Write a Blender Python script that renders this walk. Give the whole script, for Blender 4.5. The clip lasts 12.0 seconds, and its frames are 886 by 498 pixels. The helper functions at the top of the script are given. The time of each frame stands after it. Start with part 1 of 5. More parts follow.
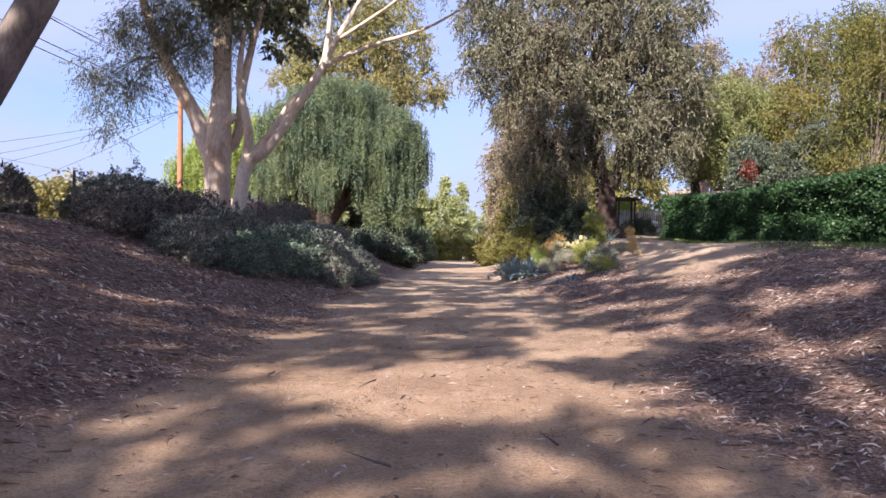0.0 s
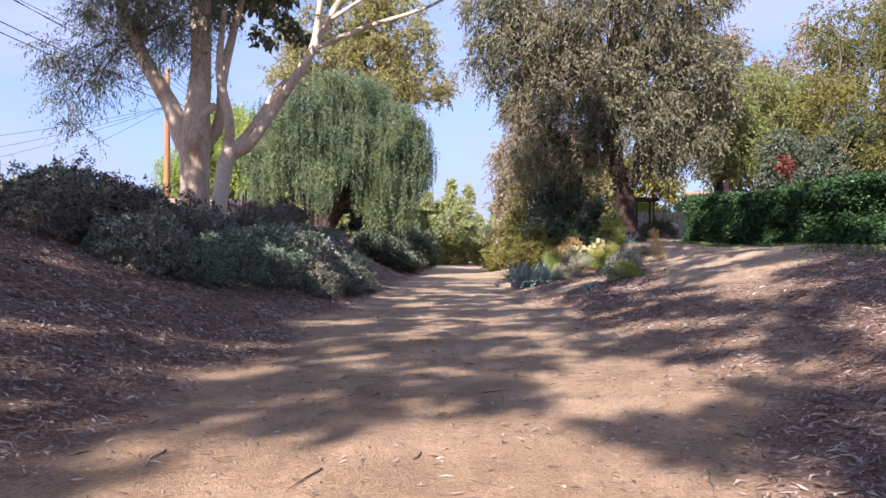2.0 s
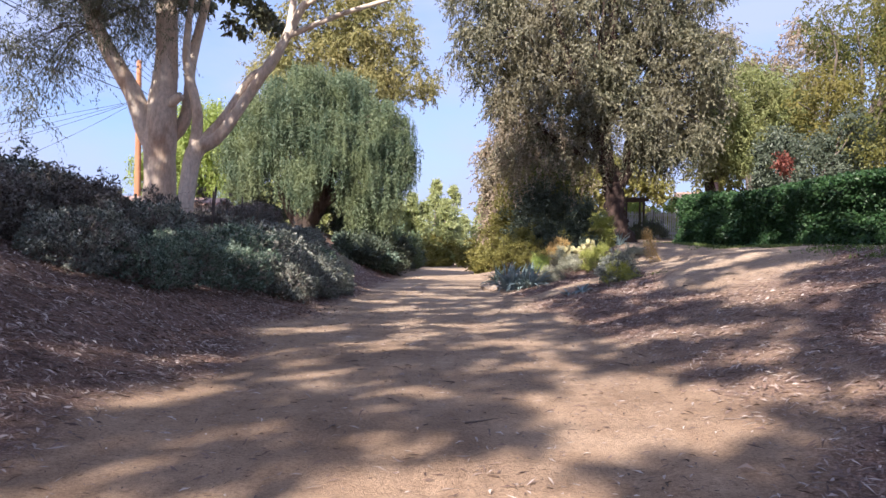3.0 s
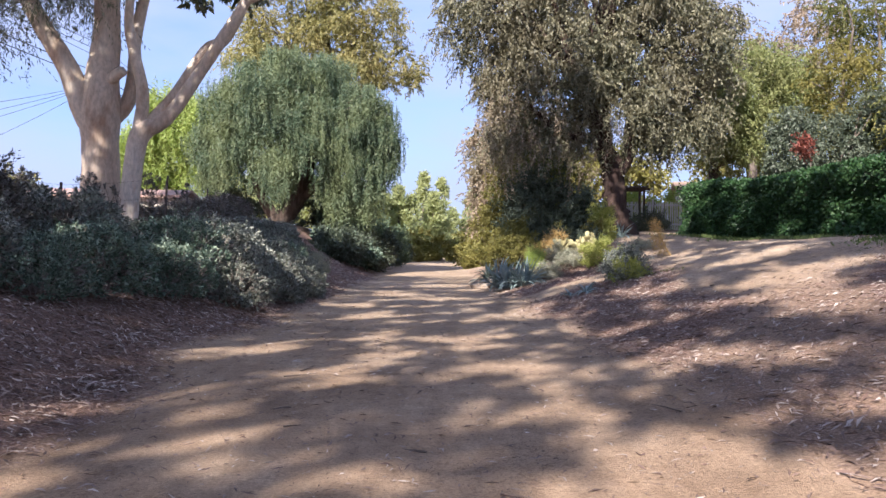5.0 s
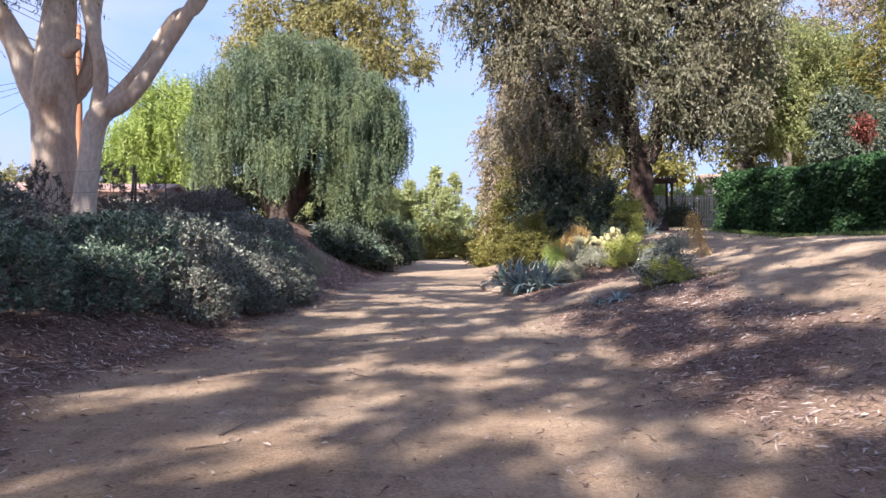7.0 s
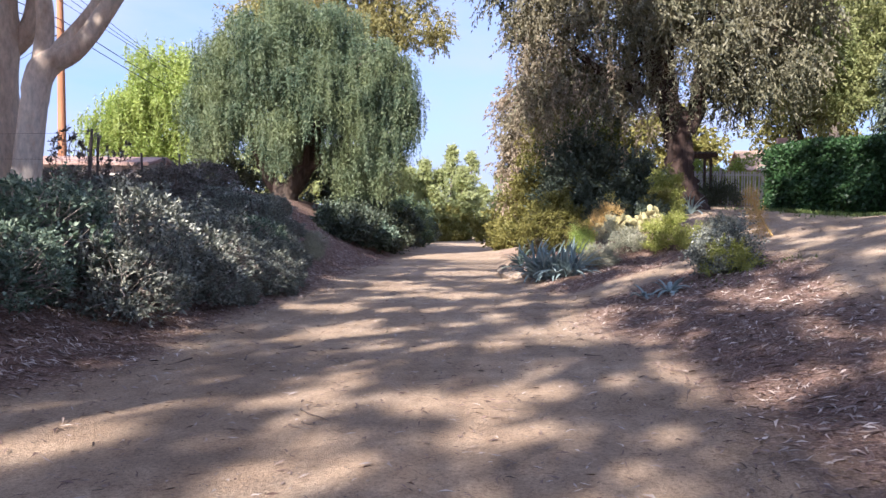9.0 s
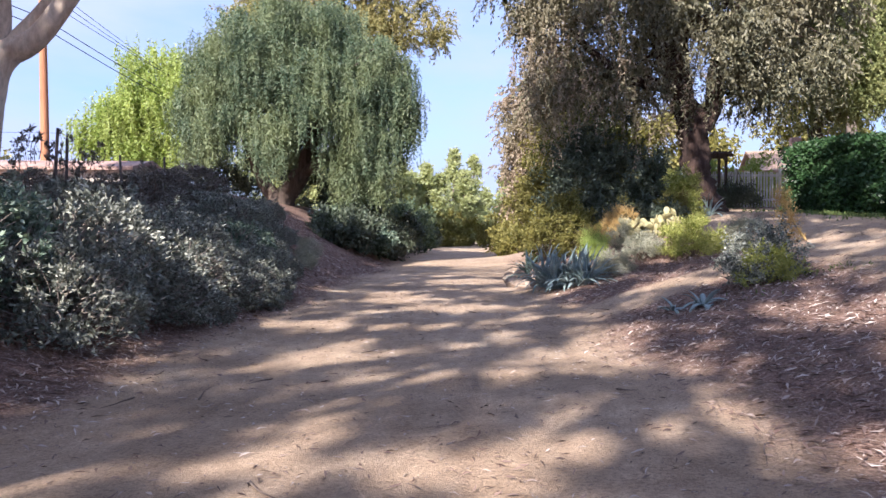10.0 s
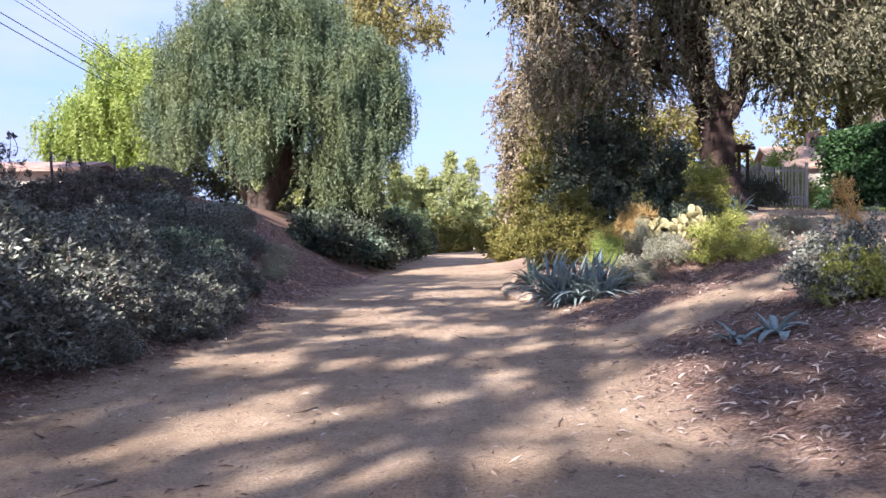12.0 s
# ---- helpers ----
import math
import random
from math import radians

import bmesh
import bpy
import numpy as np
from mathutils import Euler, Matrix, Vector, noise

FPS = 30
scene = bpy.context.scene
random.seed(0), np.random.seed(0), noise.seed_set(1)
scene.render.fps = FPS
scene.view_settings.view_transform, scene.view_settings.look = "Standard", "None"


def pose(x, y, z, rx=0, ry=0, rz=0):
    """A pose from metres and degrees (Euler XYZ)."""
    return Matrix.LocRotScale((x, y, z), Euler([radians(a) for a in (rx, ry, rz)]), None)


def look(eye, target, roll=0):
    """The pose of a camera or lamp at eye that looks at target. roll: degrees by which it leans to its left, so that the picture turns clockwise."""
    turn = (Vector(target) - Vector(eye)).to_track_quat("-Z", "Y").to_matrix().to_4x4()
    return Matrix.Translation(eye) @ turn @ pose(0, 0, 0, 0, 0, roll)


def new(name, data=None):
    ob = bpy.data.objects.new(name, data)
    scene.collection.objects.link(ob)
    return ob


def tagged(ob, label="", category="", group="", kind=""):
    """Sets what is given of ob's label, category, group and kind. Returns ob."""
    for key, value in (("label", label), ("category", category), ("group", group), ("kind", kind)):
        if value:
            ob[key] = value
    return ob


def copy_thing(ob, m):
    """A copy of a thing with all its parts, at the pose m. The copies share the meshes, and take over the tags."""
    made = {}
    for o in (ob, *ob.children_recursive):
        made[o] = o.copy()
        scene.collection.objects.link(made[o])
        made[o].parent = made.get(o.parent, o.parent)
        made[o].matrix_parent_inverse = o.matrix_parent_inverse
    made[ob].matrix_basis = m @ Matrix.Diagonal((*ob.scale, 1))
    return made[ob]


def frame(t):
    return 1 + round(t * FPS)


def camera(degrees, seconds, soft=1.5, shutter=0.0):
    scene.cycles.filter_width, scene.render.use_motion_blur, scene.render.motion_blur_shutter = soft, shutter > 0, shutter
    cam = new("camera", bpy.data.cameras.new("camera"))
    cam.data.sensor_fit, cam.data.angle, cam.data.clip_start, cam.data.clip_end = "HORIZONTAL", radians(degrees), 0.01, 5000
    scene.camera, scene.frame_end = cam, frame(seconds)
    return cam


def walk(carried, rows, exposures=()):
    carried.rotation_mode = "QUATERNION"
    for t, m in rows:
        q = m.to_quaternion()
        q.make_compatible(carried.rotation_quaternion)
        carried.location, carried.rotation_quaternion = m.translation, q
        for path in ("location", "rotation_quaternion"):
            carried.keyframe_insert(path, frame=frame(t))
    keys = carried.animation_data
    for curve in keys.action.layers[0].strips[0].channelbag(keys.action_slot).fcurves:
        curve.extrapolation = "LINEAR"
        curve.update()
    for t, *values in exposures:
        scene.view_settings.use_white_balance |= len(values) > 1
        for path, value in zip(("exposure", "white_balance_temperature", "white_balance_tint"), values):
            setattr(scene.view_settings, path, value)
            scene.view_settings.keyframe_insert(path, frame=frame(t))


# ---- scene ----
cam = camera(63.7, 12.0)
METRES, EYE, TILT, LEAN, TURN = 17.9, 1.45, 0.0, 0.0, 0.0
ROWS = [
    (0.0, 0.0, 0.0, 0.0, -0.0, 0.13, -1.1),
    (0.5, -0.0003, 0.0424, 0.0012, 0.46, 0.2, -1.16),
    (1.0, 0.0022, 0.0847, 0.0011, 0.79, 0.28, -1.11),
    (1.5, 0.0032, 0.1262, 0.0015, 0.85, 0.4, -1.02),
    (2.0, 0.0072, 0.1676, 0.0021, 0.56, 0.43, -1.03),
    (2.5, 0.0085, 0.2063, 0.0003, 0.1, 0.5, -1.09),
    (3.0, 0.0127, 0.2511, -0.0002, -0.6, 0.61, -1.15),
    (5.0, 0.0252, 0.4132, 0.0032, -1.42, 0.14, -0.63),
    (5.5, 0.0276, 0.4544, 0.0036, -1.12, -0.16, -0.48),
    (6.0, 0.0325, 0.4944, 0.005, -0.82, -0.25, -0.4),
    (6.5, 0.038, 0.5338, 0.0073, -0.57, -0.14, -0.41),
    (7.0, 0.0418, 0.5768, 0.0071, -0.27, -0.13, -0.45),
    (9.0, 0.0518, 0.745, 0.0038, 1.16, -1.59, -0.66),
    (9.5, 0.0527, 0.7872, 0.0037, 1.33, -1.51, -0.54),
    (10.0, 0.0521, 0.8305, 0.0052, 1.37, -1.2, -0.24),
    (10.5, 0.0549, 0.8709, 0.0057, 1.28, -0.86, 0.12),
    (11.0, 0.0571, 0.9131, 0.0046, 1.19, -0.62, 0.41),
    (11.5, 0.0624, 0.9544, 0.0044, 1.18, -0.6, 0.49),
    (12.0, 0.0645, 0.9964, 0.0042, 1.33, -0.73, 0.46),
]
walk(cam, [(t, pose(0, 0, EYE, TILT, LEAN, TURN) @ pose(METRES * x, METRES * y, METRES * z, 90 + pitch, roll, yaw)) for t, x, y, z, yaw, pitch, roll in ROWS],
     exposures=[(0.0, 0.50, 4980, 20), (6.0, 0.57, 4850, 16), (12.0, 0.72, 4830, 19)])

# ---- light ----
SUN_EL, SUN_AZ = radians(36), radians(205)          # the sun stands behind the walker, to the left
to_sun = Vector((math.sin(SUN_AZ) * math.cos(SUN_EL), math.cos(SUN_AZ) * math.cos(SUN_EL), math.sin(SUN_EL)))
world = bpy.data.worlds.new("sky")
scene.world = world
world.use_nodes = True
wt = world.node_tree
wt.nodes.clear()
w_out = wt.nodes.new("ShaderNodeOutputWorld")
w_bg = wt.nodes.new("ShaderNodeBackground")
w_sky = wt.nodes.new("ShaderNodeTexSky")
w_sky.sky_type, w_sky.sun_disc = "NISHITA", False
w_sky.sun_elevation, w_sky.sun_rotation = SUN_EL, SUN_AZ
w_sky.air_density, w_sky.dust_density, w_sky.ozone_density = 1.0, 2.2, 1.5
w_co = wt.nodes.new("ShaderNodeTexCoord")
w_map = wt.nodes.new("ShaderNodeMapping")
w_map.inputs["Scale"].default_value = (1.4, 1.0, 4.2)
w_map.inputs["Rotation"].default_value = (0, radians(-24), radians(15))
w_noise = wt.nodes.new("ShaderNodeTexNoise")
w_noise.inputs["Scale"].default_value = 1.9
w_noise.inputs["Detail"].default_value = 7
w_noise.inputs["Roughness"].default_value = 0.55
w_ramp = wt.nodes.new("ShaderNodeValToRGB")
w_ramp.color_ramp.elements[0].position, w_ramp.color_ramp.elements[0].color = 0.33, (0.40, 0.40, 0.40, 1)
w_ramp.color_ramp.elements[1].position, w_ramp.color_ramp.elements[1].color = 0.60, (0.95, 0.95, 0.95, 1)
w_mix = wt.nodes.new("ShaderNodeMixRGB")
w_mix.inputs[2].default_value = (3.82, 3.7, 4.12, 1)
w_bg.inputs["Strength"].default_value = 0.142
wt.links.new(w_co.outputs["Generated"], w_map.inputs["Vector"])
wt.links.new(w_map.outputs[0], w_noise.inputs["Vector"])
wt.links.new(w_noise.outputs["Fac"], w_ramp.inputs[0])
wt.links.new(w_ramp.outputs[0], w_mix.inputs[0])
wt.links.new(w_sky.outputs[0], w_mix.inputs[1])
wt.links.new(w_mix.outputs[0], w_bg.inputs["Color"])
wt.links.new(w_bg.outputs[0], w_out.inputs["Surface"])

sun_data = bpy.data.lights.new("sun", "SUN")
sun_data.energy, sun_data.angle, sun_data.color = 9.5, radians(0.8), (1.0, 0.785, 0.50)
sun = new("sun", sun_data)
sun.matrix_world = look(to_sun * 60, (0, 0, 0))


# ---- materials ----
def material(name):
    m = bpy.data.materials.new(name)
    m.use_nodes = True
    t = m.node_tree
    return m, t, t.nodes["Principled BSDF"]


def ramp(t, stops, fac):
    r = t.nodes.new("ShaderNodeValToRGB")
    while len(r.color_ramp.elements) < len(stops):
        r.color_ramp.elements.new(0.5)
    for e, (p, c) in zip(r.color_ramp.elements, stops):
        e.position, e.color = p, (*c, 1)
    t.links.new(fac, r.inputs[0])
    return r.outputs[0]


def noise_tex(t, scale, detail=4, rough=0.6, stretch=None):
    n = t.nodes.new("ShaderNodeTexNoise")
    n.inputs["Scale"].default_value, n.inputs["Detail"].default_value, n.inputs["Roughness"].default_value = scale, detail, rough
    co = t.nodes.new("ShaderNodeTexCoord")
    mp = t.nodes.new("ShaderNodeMapping")
    mp.inputs["Scale"].default_value = stretch or (1, 1, 1)
    t.links.new(co.outputs["Object"], mp.inputs[0])
    t.links.new(mp.outputs[0], n.inputs["Vector"])
    return n.outputs["Fac"]


def mixed(t, a, b, fac, how="MIX"):
    m = t.nodes.new("ShaderNodeMixRGB")
    m.blend_type = how
    for k, v in ((0, fac), (1, a), (2, b)):
        if hasattr(v, "default_value"):
            t.links.new(v, m.inputs[k])
        else:
            m.inputs[k].default_value = v if k == 0 else (*v, 1)
    return m.outputs[0]


def bump(t, p, height, strength, dist):
    b = t.nodes.new("ShaderNodeBump")
    b.inputs["Strength"].default_value, b.inputs["Distance"].default_value = strength, dist
    t.links.new(height, b.inputs["Height"])
    t.links.new(b.outputs[0], p.inputs["Normal"])


def leaf_material(name, dark, mid, light, through_light=0.35, rough=0.55, patch=0.35, patch_colour=None):
    """Leaves: each of its own tone, with broad patches of another tone, letting some light through."""
    m, t, p = material(name)
    g = t.nodes.new("ShaderNodeNewGeometry")
    c = ramp(t, [(0.0, dark), (0.55, mid), (1.0, light)], g.outputs["Random Per Island"])
    pn = ramp(t, [(0.40, (0, 0, 0)), (0.64, (1, 1, 1))], noise_tex(t, patch, 3))
    c = mixed(t, c, patch_colour or light, mixed(t, (0, 0, 0), (0.6, 0.6, 0.6), pn))
    t.links.new(c, p.inputs["Base Color"])
    p.inputs["Roughness"].default_value = rough
    p.inputs["Specular IOR Level"].default_value = 0.35
    tr = t.nodes.new("ShaderNodeBsdfTranslucent")
    t.links.new(mixed(t, c, (1.0, 0.95, 0.35), 0.55, "MULTIPLY"), tr.inputs["Color"])
    mx = t.nodes.new("ShaderNodeMixShader")
    mx.inputs[0].default_value = through_light
    t.links.new(p.outputs[0], mx.inputs[1])
    t.links.new(tr.outputs[0], mx.inputs[2])
    t.links.new(mx.outputs[0], t.nodes["Material Output"].inputs["Surface"])
    return m


def surface(name, stops, scale, rough=0.85, stretch=None, relief=0.4, fine=None, dist=0.03, metal=0.0):
    """A rough surface of two scales of variation."""
    m, t, p = material(name)
    big = noise_tex(t, scale, 5, 0.6, stretch)
    c = ramp(t, stops, big)
    small = noise_tex(t, fine or scale * 9, 4, 0.65, stretch)
    c = mixed(t, c, ramp(t, [(0.3, (0.55, 0.55, 0.55)), (0.7, (1.25, 1.22, 1.2))], small), 0.7, "MULTIPLY")
    t.links.new(c, p.inputs["Base Color"])
    p.inputs["Roughness"].default_value, p.inputs["Metallic"].default_value = rough, metal
    bump(t, p, small, relief, dist)
    return m


def ground_material():
    m, t, p = material("earth")
    at = t.nodes.new("ShaderNodeAttribute")
    at.attribute_name = "mulch"
    gr = t.nodes.new("ShaderNodeAttribute")
    gr.attribute_name = "grass"
    n1, n2, n3, n4 = noise_tex(t, 0.55, 5), noise_tex(t, 4.5, 5, 0.7), noise_tex(t, 34, 4, 0.7), noise_tex(t, 130, 2)
    streak = noise_tex(t, 1.6, 5, 0.65, (2.2, 0.45, 1))
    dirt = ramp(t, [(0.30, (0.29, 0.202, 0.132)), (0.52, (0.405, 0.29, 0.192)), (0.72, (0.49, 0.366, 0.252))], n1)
    # dirt greyer farther along, and its colour lightened to lift the shaded stretch
    lifted_far_dirt = ramp(t, [(0.30, (0.31, 0.238, 0.165)), (0.52, (0.445, 0.35, 0.25)), (0.72, (0.53, 0.435, 0.32))], n1)
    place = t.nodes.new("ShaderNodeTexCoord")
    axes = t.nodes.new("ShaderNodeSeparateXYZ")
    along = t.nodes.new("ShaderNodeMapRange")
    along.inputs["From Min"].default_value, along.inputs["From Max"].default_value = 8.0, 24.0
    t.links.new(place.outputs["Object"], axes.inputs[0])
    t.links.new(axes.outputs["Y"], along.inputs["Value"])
    dirt = mixed(t, dirt, lifted_far_dirt, along.outputs[0])
    dirt = mixed(t, dirt, ramp(t, [(0.3, (0.72, 0.68, 0.66)), (0.68, (1.12, 1.1, 1.08))], n2), 0.75, "MULTIPLY")
    dirt = mixed(t, dirt, ramp(t, [(0.35, (0.8, 0.76, 0.74)), (0.62, (1.06, 1.05, 1.04))], streak), 0.6, "MULTIPLY")
    dirt = mixed(t, dirt, ramp(t, [(0.30, (0.5, 0.48, 0.47)), (0.52, (1.0, 1.0, 1.0)), (0.72, (1.3, 1.28, 1.26))], n3), 0.75, "MULTIPLY")
    dirt = mixed(t, dirt, ramp(t, [(0.36, (0.55, 0.53, 0.52)), (0.5, (1.0, 1.0, 1.0)), (0.68, (1.35, 1.34, 1.33))], n4), 0.5, "MULTIPLY")
    mul = ramp(t, [(0.30, (0.06, 0.038, 0.032)), (0.5, (0.19, 0.128, 0.10)), (0.62, (0.35, 0.26, 0.21)), (0.76, (0.52, 0.43, 0.365))], n3)
    mul = mixed(t, mul, ramp(t, [(0.3, (0.6, 0.55, 0.54)), (0.7, (1.3, 1.2, 1.15))], n2), 0.8, "MULTIPLY")
    add = t.nodes.new("ShaderNodeMath")
    add.operation = "MULTIPLY_ADD"
    t.links.new(n2, add.inputs[0])
    add.inputs[1].default_value = 0.9
    t.links.new(at.outputs["Fac"], add.inputs[2])
    sub = t.nodes.new("ShaderNodeMath")
    sub.operation = "SUBTRACT"
    t.links.new(add.outputs[0], sub.inputs[0])
    sub.inputs[1].default_value = 0.45
    fac = ramp(t, [(0.16, (0, 0, 0)), (0.75, (1, 1, 1))], sub.outputs[0])
    c = mixed(t, dirt, mul, fac)
    c = mixed(t, c, ramp(t, [(0.3, (0.05, 0.07, 0.02)), (0.7, (0.13, 0.15, 0.05))], n3), gr.outputs["Fac"])
    t.links.new(c, p.inputs["Base Color"])
    p.inputs["Roughness"].default_value = 0.95
    p.inputs["Specular IOR Level"].default_value = 0.2
    h = mixed(t, n3, n4, 0.35)
    h = mixed(t, h, n2, 0.3)
    bump(t, p, h, 0.85, 0.05)
    return m


EARTH = ground_material()
BARK_PALE = surface("pale smooth bark", [(0.30, (0.36, 0.23, 0.15)), (0.42, (0.54, 0.43, 0.33)), (0.60, (0.64, 0.55, 0.45)), (0.72, (0.46, 0.28, 0.165))], 0.9, 0.75, (1, 1, 0.45), 0.35, 11, 0.02)
BARK_RED = surface("shaggy red-brown bark", [(0.3, (0.02, 0.012, 0.01)), (0.55, (0.06, 0.036, 0.028)), (0.75, (0.11, 0.072, 0.056))], 3.0, 0.95, (1.6, 1.6, 0.12), 1.0, 14, 0.06)
BARK_DARK = surface("dark furrowed bark", [(0.3, (0.03, 0.022, 0.018)), (0.55, (0.09, 0.065, 0.05)), (0.75, (0.17, 0.13, 0.10))], 3.0, 0.95, (1.5, 1.5, 0.2), 1.0, 16, 0.05)
BARK_GREY = surface("grey bark", [(0.3, (0.10, 0.08, 0.065)), (0.6, (0.22, 0.18, 0.15)), (0.8, (0.34, 0.29, 0.25))], 2.0, 0.9, (1.3, 1.3, 0.3), 0.7, 16, 0.03)
TWIG = surface("dry twigs", [(0.3, (0.10, 0.07, 0.055)), (0.7, (0.26, 0.20, 0.16))], 4.0, 0.9)
STEM = surface("pale grey shrub stems", [(0.3, (0.20, 0.165, 0.14)), (0.7, (0.42, 0.37, 0.32))], 4.0, 0.9)
POLE_WOOD = surface("weathered orange pole wood", [(0.3, (0.30, 0.13, 0.06)), (0.7, (0.48, 0.24, 0.12))], 2.0, 0.85, (3, 3, 0.1), 0.5, 14)
POST_METAL = surface("rusty fence steel", [(0.3, (0.06, 0.05, 0.045)), (0.7, (0.16, 0.12, 0.10))], 6.0, 0.7, metal=0.3)
WIRE = surface("black cable", [(0.3, (0.03, 0.03, 0.035)), (0.7, (0.06, 0.06, 0.065))], 6.0, 0.6)
PLASTER = surface("pale stucco", [(0.3, (0.50, 0.44, 0.37)), (0.7, (0.66, 0.60, 0.52))], 1.2, 0.9, relief=0.3, fine=40, dist=0.01)
ROOF_TILE = surface("tan roof tile", [(0.3, (0.30, 0.20, 0.14)), (0.7, (0.46, 0.33, 0.24))], 2.0, 0.85, fine=14)
RED_ROOF = surface("dull pinkish roof board", [(0.3, (0.30, 0.19, 0.15)), (0.7, (0.46, 0.32, 0.27))], 2.0, 0.85, fine=14)
WHITE_PAINT = surface("white fence paint", [(0.3, (0.58, 0.56, 0.52)), (0.7, (0.78, 0.77, 0.74))], 3.0, 0.7, relief=0.2)
DARK_WOOD = surface("dark weathered timber", [(0.3, (0.05, 0.035, 0.03)), (0.7, (0.13, 0.09, 0.07))], 3.0, 0.9, (4, 4, 0.4))
STONE = surface("tan field stone", [(0.3, (0.20, 0.16, 0.12)), (0.7, (0.42, 0.34, 0.27))], 3.0, 0.9, relief=0.8, fine=20, dist=0.05)
AGAVE_SKIN = surface("blue-grey agave skin", [(0.3, (0.20, 0.27, 0.27)), (0.7, (0.36, 0.43, 0.41))], 4.0, 0.55, relief=0.1)
AGAVE_DARK = surface("dark green agave skin", [(0.3, (0.06, 0.10, 0.08)), (0.7, (0.15, 0.20, 0.17))], 4.0, 0.55, relief=0.1)
CACTUS_SKIN = surface("pale yellow-green cactus skin", [(0.3, (0.29, 0.27, 0.12)), (0.7, (0.46, 0.41, 0.21))], 5.0, 0.65, relief=0.3)
# near-black colour that stands for the shade deep inside the hedge
SHADE_CORE = surface("shade-dark hedge core", [(0.3, (0.012, 0.014, 0.008)), (0.7, (0.035, 0.035, 0.022))], 5.0, 1.0)

LEAF_EUC = leaf_material("eucalyptus leaves", (0.07, 0.08, 0.05), (0.12, 0.135, 0.08), (0.21, 0.21, 0.13), 0.18)
LEAF_PALE = leaf_material("pale eucalyptus leaves", (0.09, 0.10, 0.075), (0.19, 0.205, 0.155), (0.34, 0.35, 0.27), 0.3, 0.5, 0.5, (0.22, 0.22, 0.16))
LEAF_BIG = leaf_material("dusty eucalyptus leaves", (0.055, 0.062, 0.04), (0.155, 0.155, 0.095), (0.36, 0.34, 0.22), 0.34, 0.5, 0.35, (0.23, 0.20, 0.135))
LEAF_GOLD = leaf_material("golden eucalyptus leaves", (0.15, 0.14, 0.05), (0.30, 0.265, 0.10), (0.46, 0.385, 0.155), 0.35, 0.55, 0.25, (0.34, 0.34, 0.14))
LEAF_PEPPER = leaf_material("pepper tree leaves", (0.055, 0.092, 0.058), (0.115, 0.165, 0.10), (0.21, 0.25, 0.155), 0.28, 0.5, 0.45, (0.25, 0.28, 0.12))
LEAF_LIME = leaf_material("sunny pepper leaves", (0.22, 0.30, 0.06), (0.36, 0.45, 0.11), (0.48, 0.54, 0.18), 0.5)
LEAF_SHRUB = leaf_material("grey-green shrub leaves", (0.05, 0.056, 0.048), (0.225, 0.24, 0.205), (0.54, 0.54, 0.46), 0.15, 0.5, 0.9, (0.16, 0.18, 0.14))
LEAF_SHRUB_DRY = leaf_material("dry purplish shrub leaves", (0.05, 0.04, 0.037), (0.16, 0.14, 0.125), (0.38, 0.345, 0.30), 0.15, 0.6, 0.9, (0.17, 0.17, 0.14))
LEAF_SHRUB_GREEN = leaf_material("green shrub leaves", (0.04, 0.066, 0.046), (0.15, 0.205, 0.15), (0.40, 0.47, 0.36), 0.15, 0.5, 0.9, (0.13, 0.18, 0.12))
LEAF_IVY = leaf_material("ivy leaves", (0.018, 0.044, 0.016), (0.042, 0.088, 0.03), (0.09, 0.155, 0.055), 0.25, 0.45, 0.8, (0.034, 0.075, 0.024))
LEAF_DARK = leaf_material("dark glossy leaves", (0.025, 0.038, 0.024), (0.065, 0.084, 0.054), (0.14, 0.16, 0.11), 0.15, 0.45, 0.9)
LEAF_OLIVE = leaf_material("olive shrub leaves", (0.10, 0.10, 0.02), (0.19, 0.18, 0.04), (0.30, 0.27, 0.08), 0.3, 0.55, 0.8)
LEAF_LIGHT = leaf_material("light green tree leaves", (0.12, 0.15, 0.05), (0.23, 0.27, 0.095), (0.38, 0.40, 0.17), 0.35, 0.55, 0.4, (0.30, 0.29, 0.12))
LEAF_YELLOW = leaf_material("yellow-green shrub leaves", (0.17, 0.19, 0.03), (0.30, 0.33, 0.06), (0.46, 0.46, 0.15), 0.3, 0.5, 1.0)
LEAF_STRAW = leaf_material("straw plume", (0.34, 0.22, 0.07), (0.50, 0.34, 0.12), (0.62, 0.46, 0.2), 0.25)
LEAF_GREY = leaf_material("silver low foliage", (0.17, 0.18, 0.13), (0.30, 0.30, 0.22), (0.46, 0.45, 0.34), 0.2)
# foliage colour brightened and paled to stand in for haze over distance
LEAF_PINE = leaf_material("haze-paled far pine foliage", (0.32, 0.36, 0.16), (0.42, 0.46, 0.22), (0.54, 0.56, 0.30), 0.5, 0.6, 0.2)
LEAF_PINK = leaf_material("dry pinkish foliage", (0.20, 0.15, 0.11), (0.35, 0.275, 0.205), (0.50, 0.41, 0.31), 0.3, 0.6, 0.3, (0.18, 0.18, 0.10))
LEAF_RED = leaf_material("red autumn leaves", (0.08, 0.026, 0.02), (0.16, 0.042, 0.03), (0.26, 0.09, 0.055), 0.25)
LEAF_MIXED = leaf_material("green and amber leaves", (0.06, 0.08, 0.02), (0.13, 0.15, 0.035), (0.24, 0.23, 0.06), 0.35, 0.5, 0.25, (0.28, 0.22, 0.06))
